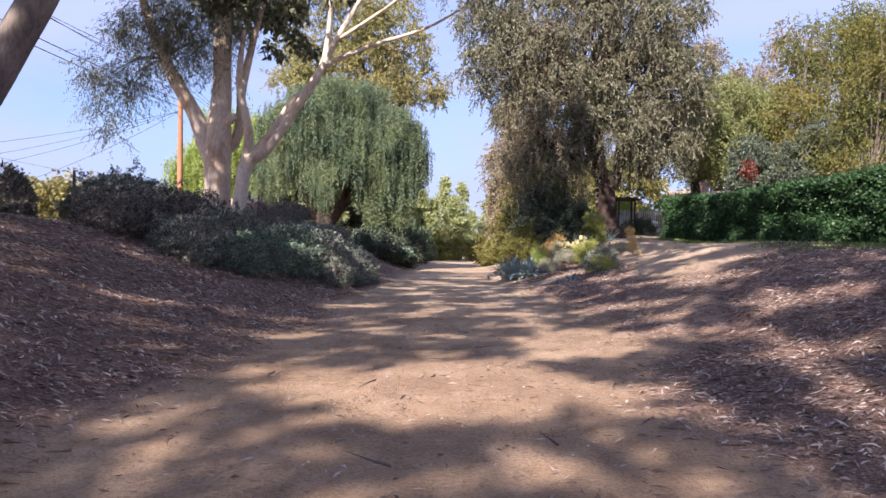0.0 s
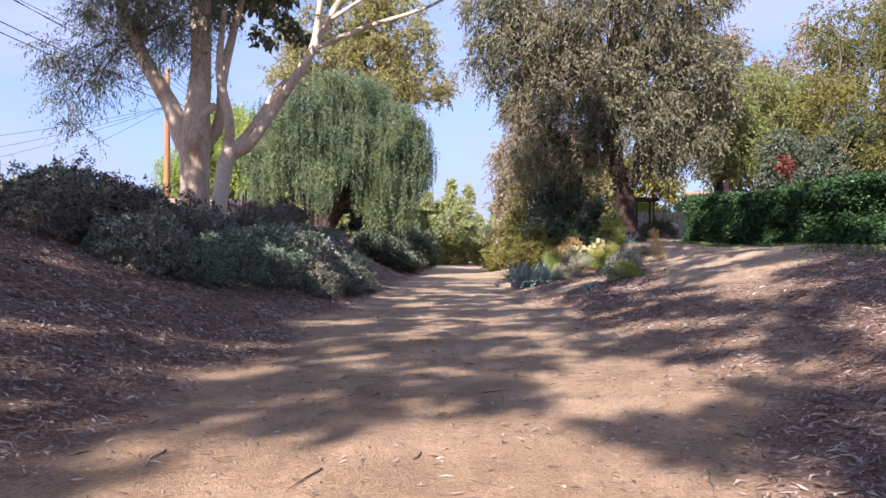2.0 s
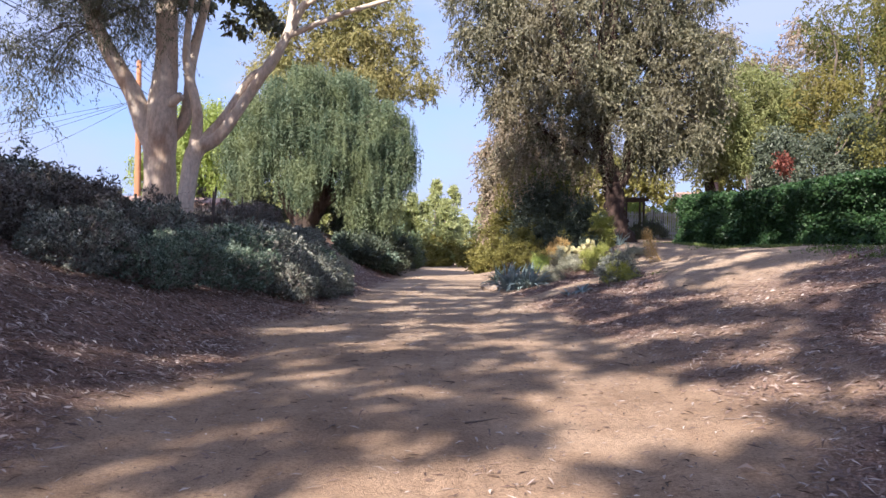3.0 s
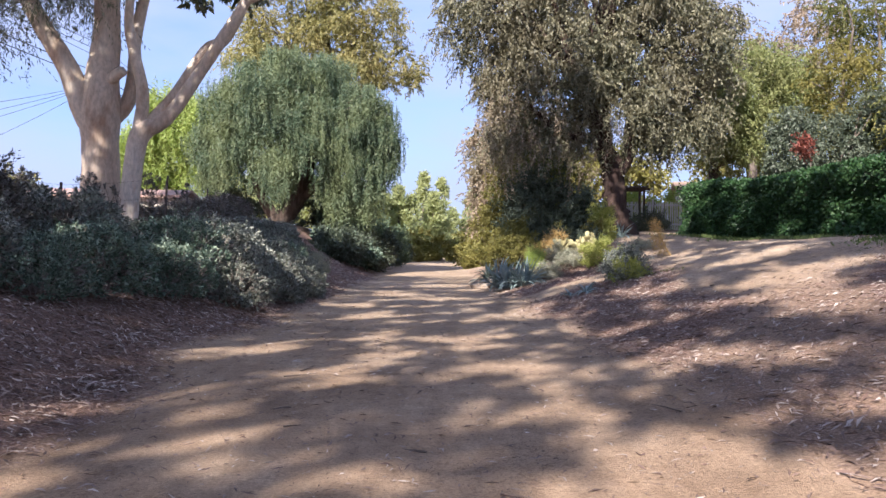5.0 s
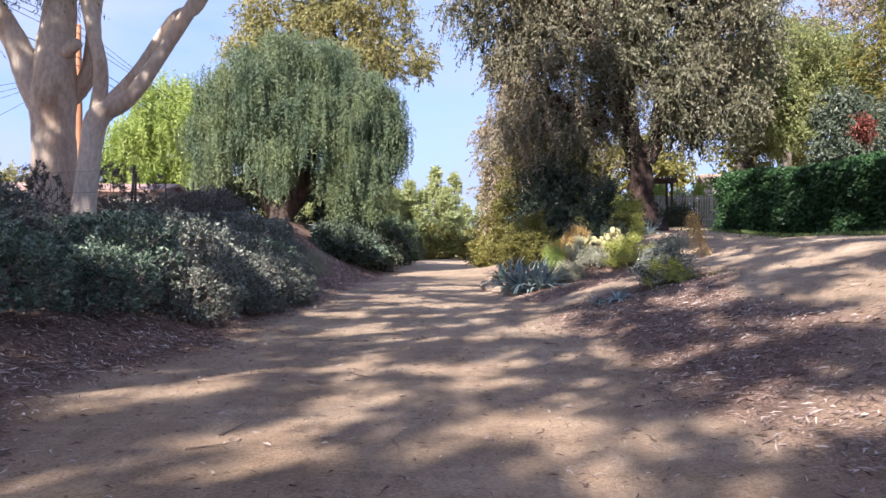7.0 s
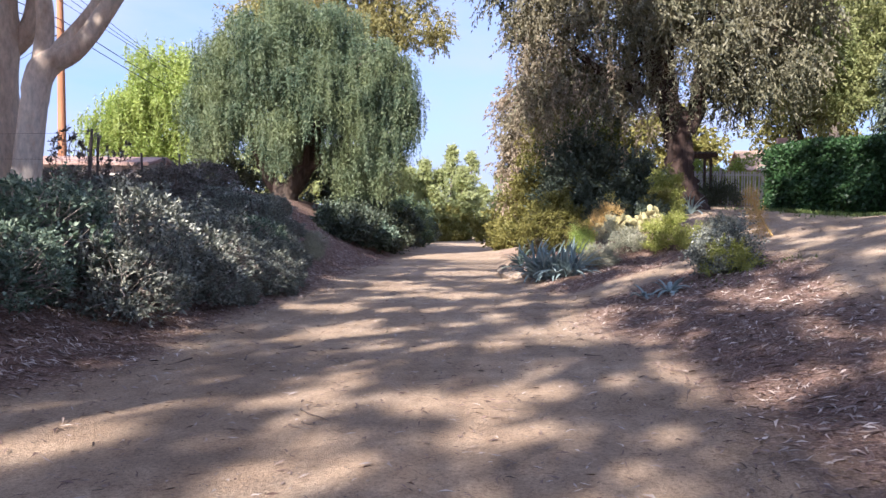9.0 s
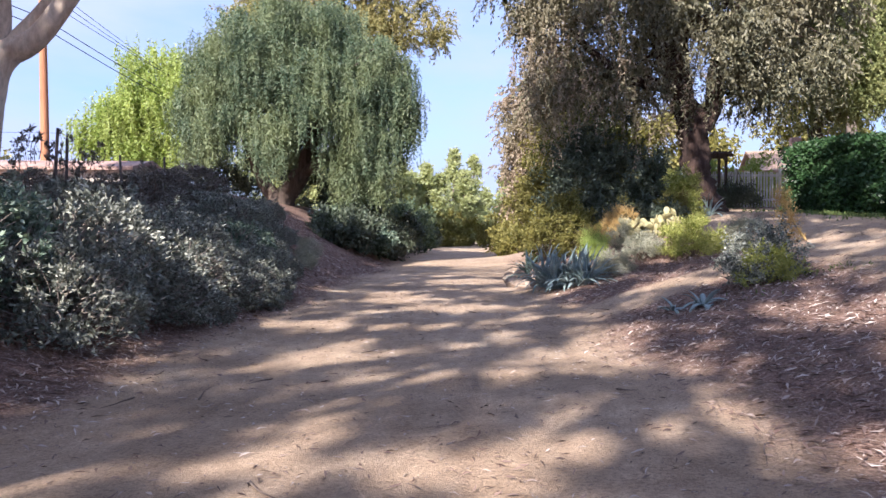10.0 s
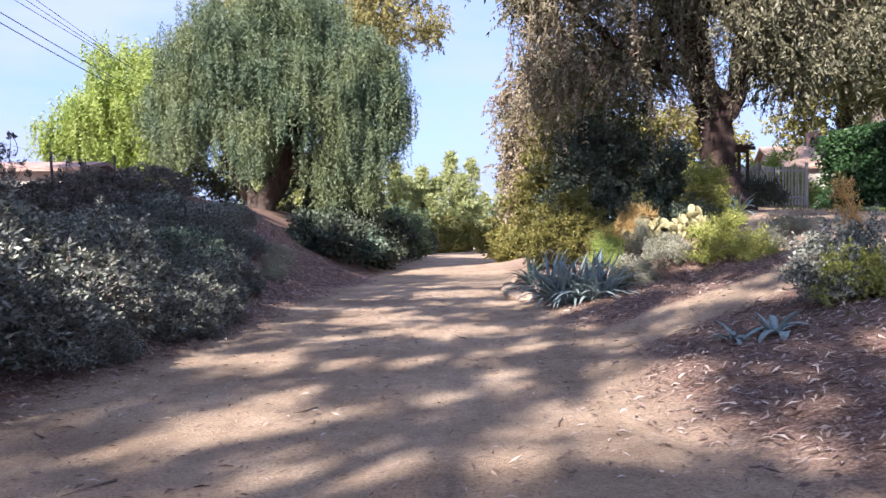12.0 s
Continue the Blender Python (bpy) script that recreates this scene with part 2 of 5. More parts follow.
GRASS = leaf_material("low grass", (0.07, 0.11, 0.025), (0.13, 0.18, 0.05), (0.22, 0.26, 0.09), 0.3)
CRUMBS = leaf_material("bark crumbs", (0.05, 0.035, 0.03), (0.12, 0.085, 0.07), (0.34, 0.28, 0.24), 0.0, 0.9)
LITTER = leaf_material("fallen dry leaves", (0.07, 0.042, 0.034), (0.26, 0.185, 0.155), (0.72, 0.63, 0.56), 0.1, 0.6, 0.7, (0.20, 0.125, 0.095))

# ---- mesh helpers ----
R = np.random.RandomState(7)


def unit(v):
    return v / np.maximum(np.linalg.norm(v, axis=-1, keepdims=True), 1e-9)


def grid_mesh(name, verts, size):
    """A mesh of loose faces: verts holds size corners for each face in turn."""
    n = len(verts) // size
    me = bpy.data.meshes.new(name)
    me.vertices.add(n * size)
    me.vertices.foreach_set("co", np.ascontiguousarray(verts, dtype=np.float32).ravel())
    me.loops.add(n * size)
    me.loops.foreach_set("vertex_index", np.arange(n * size, dtype=np.int32))
    me.polygons.add(n)
    me.polygons.foreach_set("loop_start", np.arange(0, n * size, size, dtype=np.int32))
    me.update(calc_edges=True)
    return me


def leaves(name, P, D, L, W, curl=0.10):
    """Leaf blades from base points P along D, L long and W wide, each a bent diamond."""
    n = len(P)
    S = unit(np.cross(D, R.normal(size=(n, 3))))
    N = np.cross(D, S)
    L, W = np.asarray(L).reshape(-1, 1), np.asarray(W).reshape(-1, 1)
    mid = P + D * L * 0.42 + N * L * curl
    quad = np.stack([P, mid + S * W * 0.5, P + D * L, mid - S * W * 0.5], axis=1)
    return grid_mesh(name, quad.reshape(-1, 3), 4)


def smooth_path(pts, k=5):
    """Catmull-Rom through the points."""
    p = np.array([pts[0], *pts, pts[-1]], dtype=float)
    out = []
    for i in range(1, len(p) - 2):
        for u in np.linspace(0, 1, k, endpoint=False):
            a, b, c, d = p[i - 1], p[i], p[i + 1], p[i + 2]
            out.append(0.5 * (2 * b + (c - a) * u + (2 * a - 5 * b + 4 * c - d) * u * u + (3 * b - a - 3 * c + d) * u ** 3))
    out.append(p[-2])
    return np.array(out)


def tubes(name, paths, seg=8, k=4, lump=0.06):
    """Tapered limbs: paths is a list of ([(x, y, z, radius), ...])."""
    vs, fs = [], []
    for path in paths:
        q = smooth_path(path, k)
        c, r = q[:, :3], np.maximum(q[:, 3], 0.002)
        d = unit(np.gradient(c, axis=0))
        ref = np.array([0.31, 0.95, 0.0]) if abs(d[0][1]) < 0.9 else np.array([1.0, 0.0, 0.0])
        s = unit(np.cross(d, ref))
        u = np.cross(s, d)
        ang = np.linspace(0, 2 * math.pi, seg, endpoint=False)
        w = 1 + lump * np.sin(ang * 3 + np.arange(len(c))[:, None] * 0.7) + lump * R.normal(size=(len(c), seg)) * 0.6
        ring = c[:, None] + (r[:, None] * w)[..., None] * (np.cos(ang)[None, :, None] * s[:, None] + np.sin(ang)[None, :, None] * u[:, None])
        o = len(vs)
        vs.extend(ring.reshape(-1, 3))
        for i in range(len(c) - 1):
            for j in range(seg):
                a, b = o + i * seg + j, o + i * seg + (j + 1) % seg
                fs.append((a, b, b + seg, a + seg))
        fs.append(tuple(range(o + (len(c) - 1) * seg, o + len(c) * seg)))
        fs.append(tuple(reversed(range(o, o + seg))))
    me = bpy.data.meshes.new(name)
    me.from_pydata(vs, [], fs)
    me.polygons.foreach_set("use_smooth", [True] * len(me.polygons))
    return me


def part(name, me, mat, parent=None, label=""):
    """One mesh object under a thing or a part; me is a mesh or a bmesh."""
    if isinstance(me, bmesh.types.BMesh):
        data = bpy.data.meshes.new(name)
        me.to_mesh(data)
        me.free()
        me = data
    me.materials.clear()
    me.materials.append(mat)
    ob = new(name, me)
    if parent:
        ob.parent = parent
    return tagged(ob, label)


def thing(name, at, label, category, group="", kind=""):
    ob = new(name)
    ob.empty_display_size = 0.2
    ob.location = at
    return tagged(ob, label, category, group, kind)


def box(bm, lo, hi, bevel=0.0):
    r = bmesh.ops.create_cube(bm, size=1)
    c, s = [(a + b) / 2 for a, b in zip(lo, hi)], [b - a for a, b in zip(lo, hi)]
    bmesh.ops.scale(bm, vec=s, verts=r["verts"])
    bmesh.ops.translate(bm, vec=c, verts=r["verts"])
    if bevel:
        es = list({e for v in r["verts"] for e in v.link_edges})
        bmesh.ops.bevel(bm, geom=es, offset=bevel, segments=1, affect="EDGES")
    return bm


# ---- ground ----
def waves(x, y, scale, seed):
    """Smooth random relief between about -1 and 1."""
    g = np.random.RandomState(seed)
    out = 0
    for i in range(9):
        a, f, ph = g.uniform(0, 2 * math.pi), scale * g.uniform(0.6, 1.9), g.uniform(0, 6.28)
        out = out + np.sin((x * np.cos(a) + y * np.sin(a)) * f + ph)
    return out / 4.0


def trail_x(y):
    return 0.15 + 0.00035 * np.clip(y - 22, 0, 80) ** 2 * np.clip((110 - y) / 60, 0.2, 1)


def soft(x, w=0.5):
    return w * np.logaddexp(0, np.clip(x / w, -40, 40))


def gz(x, y):
    """Height of the ground: a hollow trail between a bank and a terrace."""
    x, y = np.asarray(x, dtype=float), np.asarray(y, dtype=float)
    d = x - trail_x(y)
    slope = 0.35 + 0.21 * np.clip((y - 29) / 12, 0, 1) - 0.2 * np.clip((y - 58) / 15, 0, 1)
    top = 2.05 + 1.1 * np.clip((y - 28) / 14, 0, 1) - 0.7 * np.clip((y - 58) / 20, 0, 1)
    left = slope * soft(-d - 3.05, 0.35)
    left = top - soft(top - left, 0.18) - 0.9 * np.clip((-d - 9.5) / 2, 0, 1) * np.clip((y - 29) / 4, 0, 1)
    terrace = 1.72 + 0.28 * np.clip((y - 14) / 16, 0, 1) + 0.055 * np.clip(y - 33, 0, 14)
    right = 0.27 * soft(d - 3.0, 0.5) + 0.05 * np.clip(y - 34, 0, 12) * np.clip((d - 4.5) / 3, 0, 1)
    right = right + 0.55 * np.clip((y - 33.4) / 2.0, 0, 1) * np.clip((46 - y) / 4, 0, 1) / (1 + np.exp(np.clip(-(d - 2.75) / 0.1, -40, 40)))
    right = terrace - soft(terrace - right, 0.15)
    z = np.where(d < 0, left, right) + 0.004 * np.clip(y - 50, 0, 60)
    near = np.clip(1 - (np.abs(x) - 30) / 40, 0.1, 1)
    bank = np.clip((np.abs(d) - 1.6) / 2, 0, 1)
    z = z + 0.028 * waves(x, y, 1.5, 3) * (0.35 + bank) * near + 0.05 * waves(x, y, 0.45, 5) * bank + 0.008 * waves(x, y, 5.0, 8) * near
    return z


SIDE_PATH = np.array([(0.9, 5.0), (1.4, 8.7), (3.4, 12.2), (5.1, 16.4), (7.3, 20.4), (9.0, 24.5), (10.0, 30.0), (10.6, 36.0), (12.0, 43.0)])


CROSS_PATH = np.array([(2.0, 27.6), (4.2, 28.7), (6.4, 29.3), (9.0, 30.6)])


def side_distance(x, y, path=SIDE_PATH):
    best = np.full(np.shape(x), 1e9)
    for a, b in zip(path[:-1], path[1:]):
        ab = b - a
        u = np.clip(((x - a[0]) * ab[0] + (y - a[1]) * ab[1]) / (ab @ ab), 0, 1)
        best = np.minimum(best, np.hypot(x - a[0] - u * ab[0], y - a[1] - u * ab[1]))
    return best


def mulch_mask(x, y):
    """1 where bark mulch and leaf litter lie, 0 on trodden dirt."""
    d = x - trail_x(y)
    wob = 0.35 * waves(x, y, 0.9, 11)
    left = np.clip((-d - 2.35 + wob) / 0.9, 0, 1)
    right = np.clip((d - 2.5 + 0.8 * np.clip((10 - y) / 4, 0, 1) + wob) / 1.0, 0, 1) * np.where(y < 14, 1.0, 0.76)
    side = np.clip((side_distance(x, y) - 0.7 - np.clip((y - 19) / 7, 0, 1) * 1.4 + wob) / 0.8, 0, 1)
    side = np.maximum(side, 0.5 * np.clip((y - 9) / 3, 0, 1) * np.clip((22 - y) / 3, 0, 1))
    cross = np.clip((side_distance(x, y, CROSS_PATH) - 0.55 + wob * 0.6) / 0.6, 0, 1)
    m = np.where(d < 0, left, np.minimum(np.minimum(right, side), cross))
    m = np.where(y > 45, m * np.clip(1 - (y - 45) / 25, 0.45, 1), m)
    return np.clip(m, 0, 1)


def hedge_x(y):
    return 12.35 + (40.5 - np.asarray(y, dtype=float)) * 0.092


def grass_mask(x, y):
    far = np.clip((np.abs(x) - 22) / 12, 0, 0.8)
    strip = np.clip(1 - np.abs(x - hedge_x(y) + 0.75 + 0.2 * waves(x, y, 1.2, 4)) / 0.8, 0, 1) * (y > 10) * (y < 39)
    return np.maximum(far, strip * 0.8)


def axis(lo, hi, step, far_lo, far_hi):
    core = np.arange(lo, hi + 1e-6, step)
    out, v, s = [], hi, step
    while v < far_hi:
        s *= 1.17
        v += s
        out.append(v)
    pre, v, s = [], lo, step
    while v > far_lo:
        s *= 1.17
        v -= s
        pre.append(v)
    return np.concatenate([pre[::-1], core, out])


gx, gy = axis(-10, 13.5, 0.13, -1500, 1500), axis(-1, 44, 0.16, -1500, 1500)
GX, GY = np.meshgrid(gx, gy)
GZ = gz(GX, GY)
nx, ny = len(gx), len(gy)
gm = bpy.data.meshes.new("ground")
gm.vertices.add(nx * ny)
gm.vertices.foreach_set("co", np.stack([GX, GY, GZ], -1).astype(np.float32).ravel())
ii, jj = np.meshgrid(np.arange(nx - 1), np.arange(ny - 1))
a0 = (jj * nx + ii).ravel()
quads = np.stack([a0, a0 + 1, a0 + nx + 1, a0 + nx], -1).astype(np.int32)
gm.loops.add(quads.size)
gm.loops.foreach_set("vertex_index", quads.ravel())
gm.polygons.add(len(quads))
gm.polygons.foreach_set("loop_start", np.arange(0, quads.size, 4, dtype=np.int32))
gm.polygons.foreach_set("use_smooth", np.ones(len(quads), dtype=bool))
gm.update(calc_edges=True)
for key, fn in (("mulch", mulch_mask), ("grass", grass_mask)):
    gm.attributes.new(key, "FLOAT", "POINT").data.foreach_set("value", fn(GX, GY).astype(np.float32).ravel())
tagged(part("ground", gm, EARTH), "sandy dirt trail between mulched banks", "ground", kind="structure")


def litter(name, n, x0, x1, y0, y1, keep, L, W, lift, mat, label):
    x, y = R.uniform(x0, x1, n), R.uniform(y0, y1, n)
    k = R.uniform(size=n) < keep(x, y)
    x, y = x[k], y[k]
    m = len(x)
    ang = R.uniform(0, 2 * math.pi, m)
    D = unit(np.stack([np.cos(ang), np.sin(ang), R.normal(0, 0.16, m)], -1))
    e = 0.1
    sx, sy = (gz(x + e, y) - gz(x - e, y)) / (2 * e), (gz(x, y + e) - gz(x, y - e)) / (2 * e)
    D[:, 2] += D[:, 0] * sx + D[:, 1] * sy
    P = np.stack([x, y, gz(x, y) + R.uniform(0.004, lift, m)], -1)
    S = unit(np.stack([-D[:, 1], D[:, 0], R.normal(0, 0.35, m)], -1))
    ln, wd = R.uniform(*L, m)[:, None], R.uniform(*W, m)[:, None]
    N = np.array([0, 0, 1.0])
    bend = R.normal(0, 0.10, m)[:, None] * ln
    mid = P + D * ln * 0.5 + N * (0.06 * ln) + S * bend
    me = grid_mesh(name, np.stack([P, mid + S * wd * 0.5, P + D * ln, mid - S * wd * 0.5], 1).reshape(-1, 3), 4)
    return tagged(part(name, me, mat), label, "leaf litter", kind="stuff")


litter("leaf_litter", 360000, -9.5, 12.0, -0.5, 48, lambda x, y: mulch_mask(x, y) ** 1.2 * np.where((x > 0) & (y > 14), 0.8, 0.95) * np.where(y > 36, (x < 0) * 0.7, 1), (0.06, 0.17), (0.011, 0.03), 0.04, LITTER, "dry curled leaves and bark chips strewn over the banks")
litter("trail_leaves", 60000, -3.2, 10.0, -0.5, 40, lambda x, y: 0.34 + 0.5 * mulch_mask(x, y), (0.04, 0.13), (0.009, 0.024), 0.014, LITTER, "scattered dry eucalyptus leaves on the trodden dirt")
litter("trail_crumbs", 60000, -3.2, 10.0, -0.5, 34, lambda x, y: np.clip(0.35 + 0.4 * waves(x, y, 0.8, 17), 0.05, 1), (0.015, 0.04), (0.005, 0.012), 0.008, CRUMBS, "fine dark bark crumbs and grit on the trodden dirt")

# ---- plants ----
def subclumps(ellipsoids, count, size, shell=0.45):
    """Small clumps strewn through large ellipsoids (x, y, z, rx, ry, rz); shell pushes them outwards."""
    vol = np.array([e[3] * e[4] * e[5] for e in ellipsoids]) ** 0.8
    pick = R.choice(len(ellipsoids), count, p=vol / vol.sum())
    E = np.array(ellipsoids, dtype=float)[pick]
    d = unit(R.normal(size=(count, 3)))
    r = R.uniform(shell ** 3, 1.0, count) ** (1 / 3)
    c = E[:, :3] + d * r[:, None] * E[:, 3:]
    return np.concatenate([c, (size * R.uniform(0.6, 1.35, count))[:, None]], 1)


def spray(name, clumps, twigs, per, reach, L, W, twig_droop=0.3, leaf_droop=0.6, flat=0.75):
    """Twigs that burst from each clump, set with leaves along their length."""
    n = len(clumps) * twigs
    c = np.repeat(clumps, twigs, axis=0)
    d = unit(R.normal(size=(n, 3)) * np.array([1, 1, flat]))
    start = c[:, :3] + d * c[:, 3:] * R.uniform(0.1, 0.75, n)[:, None]
    tdir = unit(d + R.normal(0, 0.45, (n, 3)) + np.array([0, 0, -twig_droop]))
    u = (np.arange(per) + 0.5) / per
    ln = reach * R.uniform(0.6, 1.4, n)
    P = start[:, None] + tdir[:, None] * (u[None, :, None] * ln[:, None, None]) + np.array([0, 0, -1]) * (u ** 2)[None, :, None] * (ln * twig_droop * 0.6)[:, None, None]
    P = P.reshape(-1, 3) + R.normal(0, 0.02, (n * per, 3))
    D = unit(np.repeat(tdir, per, axis=0) * 0.55 + R.normal(0, 0.6, (n * per, 3)) + np.array([0, 0, -leaf_droop]))
    return leaves(name, P, D, L * R.uniform(0.6, 1.3, n * per), W * R.uniform(0.7, 1.3, n * per))


def strands(name, tops, length, step, L, W, sway=0.12, drop=0.75):
    """Hanging strands, feathered with leaves in pairs on the way down."""
    n = len(tops)
    ln = length * R.uniform(0.25, 1.3, n)
    k = int(length * 1.3 / step)
    u = np.arange(k) * step
    out = unit(R.normal(size=(n, 3)) * np.array([1, 1, 0.2])) * sway
    P = tops[:, None] + np.array([0, 0, -1.0]) * u[None, :, None] + out[:, None] * np.sqrt(u + 0.01)[None, :, None]
    keep = (u[None] < ln[:, None]).ravel()
    P = P.reshape(-1, 3)[keep]
    P = P + R.normal(0, 0.025, P.shape)
    D = unit(R.normal(0, 0.75, P.shape) + np.array([0, 0, -drop]))
    return leaves(name, P, D, L * R.uniform(0.7, 1.3, len(P)), W * R.uniform(0.7, 1.3, len(P)))


def limbs_to(base, clumps, r0, every=1, sag=0.4):
    """Branches that arch from a base point out to the clumps."""
    out = []
    b = np.array(base, dtype=float)
    for c in clumps[::every]:
        e = c[:3]
        v = e - b
        ln = np.linalg.norm(v)
        m1 = b + v * 0.35 + np.array([0, 0, sag * 0.25 * ln]) + R.normal(0, 0.05 * ln, 3)
        m2 = b + v * 0.7 + np.array([0, 0, sag * 0.2 * ln]) + R.normal(0, 0.05 * ln, 3)
        r = r0 * min(1.0, 0.35 + ln * 0.08)
        out.append([(*b, r), (*m1, r * 0.7), (*m2, r * 0.42), (*e, r * 0.12)])
    return out


def ground_at(x, y, sink=0.08):
    return (x, y, float(gz(x, y)) - sink)


def rel(paths, at):
    """Paths of world points, brought into a thing's own frame."""
    return [[(p[0] - at[0], p[1] - at[1], p[2] - at[2], p[3]) for p in path] for path in paths]


def rel_c(clumps, at):
    c = np.array(clumps, dtype=float)
    c[:, :3] -= np.array(at)
    return c


def open_sky(clumps, gaps):
    """Leaves out the clumps that would shade the sunny patches (x, y, rx, ry) of the ground."""
    keep = np.ones(len(clumps), dtype=bool)
    for px, py, rx, ry in gaps:
        fall = (clumps[:, 2] - float(gz(px, py))) / to_sun.z
        hx, hy = clumps[:, 0] - to_sun.x * fall, clumps[:, 1] - to_sun.y * fall
        keep &= ((hx - px) / (rx + 0.16)) ** 2 + ((hy - py) / (ry + 0.18)) ** 2 > 1
    return clumps[keep]


# ground patches left sunlit by gaps cut in the added leaf roof
SUN_NEAR = [(-0.6, 8.0, 1.2, 0.7), (0.9, 7.2, 1.2, 1.3), (0.9, 9.1, 0.85, 0.6), (-1.8, 8.7, 0.5, 0.5), (2.6, 12.2, 1.0, 0.8), (-2.3, 11.6, 0.4, 0.45), (-2.4, 5.9, 0.3, 0.4), (3.6, 6.6, 1.2, 0.6), (4.6, 8.3, 1.0, 0.5), (7.2, 17.7, 0.6, 1.5), (4.5, 16.3, 0.55, 0.7), (-2.0, 18.6, 0.5, 0.55), (1.2, 19.8, 0.75, 0.85), (2.0, 13.9, 0.5, 0.7), (1.9, 15.9, 0.4, 0.8), (7.3, 20.4, 0.7, 1.1), (3.6, 17.1, 0.35, 0.3), (6.6, 12.5, 0.6, 0.6)]
SUN_FAR = [(-2.9, 23.9, 0.9, 0.6), (-1.0, 23.3, 0.4, 0.4), (-0.3, 24.5, 1.1, 0.6), (3.4, 23.3, 0.6, 0.8), (5.6, 23.8, 0.4, 0.4), (-1.4, 26.8, 0.8, 1.1), (3.0, 25.4, 0.45, 0.5), (1.8, 23.5, 0.3, 0.6), (5.4, 29.2, 0.6, 1.3), (1.4, 30.2, 0.5, 1.4), (0.0, 31.0, 0.6, 1.1), (-0.8, 33.0, 0.8, 1.4), (0.9, 38.2, 1.3, 1.6), (8.6, 21.5, 1.0, 0.8), (8.2, 25.0, 1.2, 0.8), (6.6, 34.2, 1.3, 1.3), (6.8, 36.8, 1.4, 1.4), (4.4, 38.8, 1.0, 1.0), (8.0, 28.0, 0.8, 0.6), (8.2, 30.6, 1.0, 0.8), (4.2, 35.4, 1.2, 1.2), (-3.2, 27.9, 0.8, 1.1), (2.4, 35.0, 0.7, 0.9)]


def plain_tree(x, y, trunk_r, fork_z, ellipsoids, bark, leaf, label, category="tree", group="", name="tree", count=60, size=0.9, twigs=16, per=14, reach=0.7, L=0.14, W=0.035, td=0.3, ld=0.6, lean=(0, 0), shell=0.45, every=2, sag=0.3, gaps=(), limb_r=0.55):
    at = ground_at(x, y, 0.15)
    t = thing(name, at, label, category, group)
    top = (x + lean[0], y + lean[1], fork_z)
    mid = (x + lean[0] * 0.45 + 0.1, y + lean[1] * 0.5, (fork_z + at[2]) / 2)
    trunk = [[(x, y, at[2], trunk_r * 1.35), (x, y, at[2] + 0.5, trunk_r * 1.05), (*mid, trunk_r * 0.95), (*top, trunk_r * 0.8)]]
    part("trunk", tubes("trunk", rel(trunk, at), 12, 5), bark, t)
    cl = open_sky(subclumps(ellipsoids, count, size, shell), gaps)
    part("branchwork", tubes("branchwork", rel(limbs_to(top, cl, trunk_r * limb_r, every, sag), at), 6, 3), bark, t)
    part("crown", spray("crown", rel_c(cl, at), twigs, per, reach, L, W, td, ld), leaf, t)
    return t


# pale eucalyptus on the bank: two stems from one foot
E_AT = ground_at(-8.9, 28.5, 0.2)
euc = thing("eucalyptus_tree", E_AT, "tall eucalyptus with pale peeling bark and forked stems", "tree")
part("trunk", tubes("trunk", rel([[(-9.17, 28.51, 1.71, 0.715), (-9.10, 28.51, 2.58, 0.574), (-9.08, 28.51, 4.20, 0.509), (-9.10, 28.51, 5.50, 0.541), (-9.04, 28.51, 6.59, 0.455), (-8.99, 28.61, 8.10, 0.368), (-9.04, 28.72, 11.35, 0.303), (-8.93, 28.83, 15.03, 0.162)]], E_AT), 16, 6, 0.03), BARK_PALE, euc)
part("limb", tubes("limb", rel([[(-9.25, 28.45, 4.85, 0.325), (-9.58, 28.40, 5.67, 0.357), (-10.01, 28.29, 6.80, 0.292), (-10.72, 28.18, 7.99, 0.260), (-11.53, 28.07, 9.73, 0.217), (-12.18, 27.86, 11.79, 0.130)]], E_AT), 12, 6, 0.03), BARK_PALE, euc)
part("limb", tubes("limb", rel([[(-8.93, 28.72, 5.18, 0.217), (-8.44, 28.83, 5.83, 0.206), (-8.30, 28.94, 7.02, 0.184), (-8.28, 29.05, 8.10, 0.173), (-7.52, 29.16, 11.57, 0.108)]], E_AT), 10, 6, 0.03), BARK_PALE, euc)
part("broken_stub", tubes("broken_stub", rel([[(-8.98, 28.40, 6.37, 0.217), (-8.60, 28.24, 6.42, 0.173), (-8.30, 28.13, 6.61, 0.141)]], E_AT), 10, 4, 0.12), BARK_PALE, euc, "snapped dead branch stub")
part("second_stem", tubes("second_stem", rel([[(-8.18, 28.07, 1.60, 0.364), (-8.11, 28.18, 2.80, 0.286), (-7.98, 28.18, 3.99, 0.269), (-7.81, 28.29, 4.85, 0.286), (-7.14, 28.40, 5.29, 0.208), (-6.35, 28.51, 6.48, 0.182), (-5.73, 28.51, 7.45, 0.174), (-5.03, 28.61, 8.64, 0.147), (-4.43, 28.61, 9.84, 0.122), (-3.51, 28.61, 11.46, 0.086)]], E_AT), 12, 6, 0.03), BARK_PALE, euc)
part("limb", tubes("limb", rel([[(-7.79, 28.34, 4.91, 0.217), (-7.03, 28.56, 5.88, 0.184), (-6.16, 28.72, 7.34, 0.162), (-5.57, 28.78, 7.78, 0.162), (-4.92, 28.83, 9.19, 0.130), (-4.71, 28.83, 11.57, 0.087)]], E_AT), 10, 6, 0.03), BARK_PALE, euc)
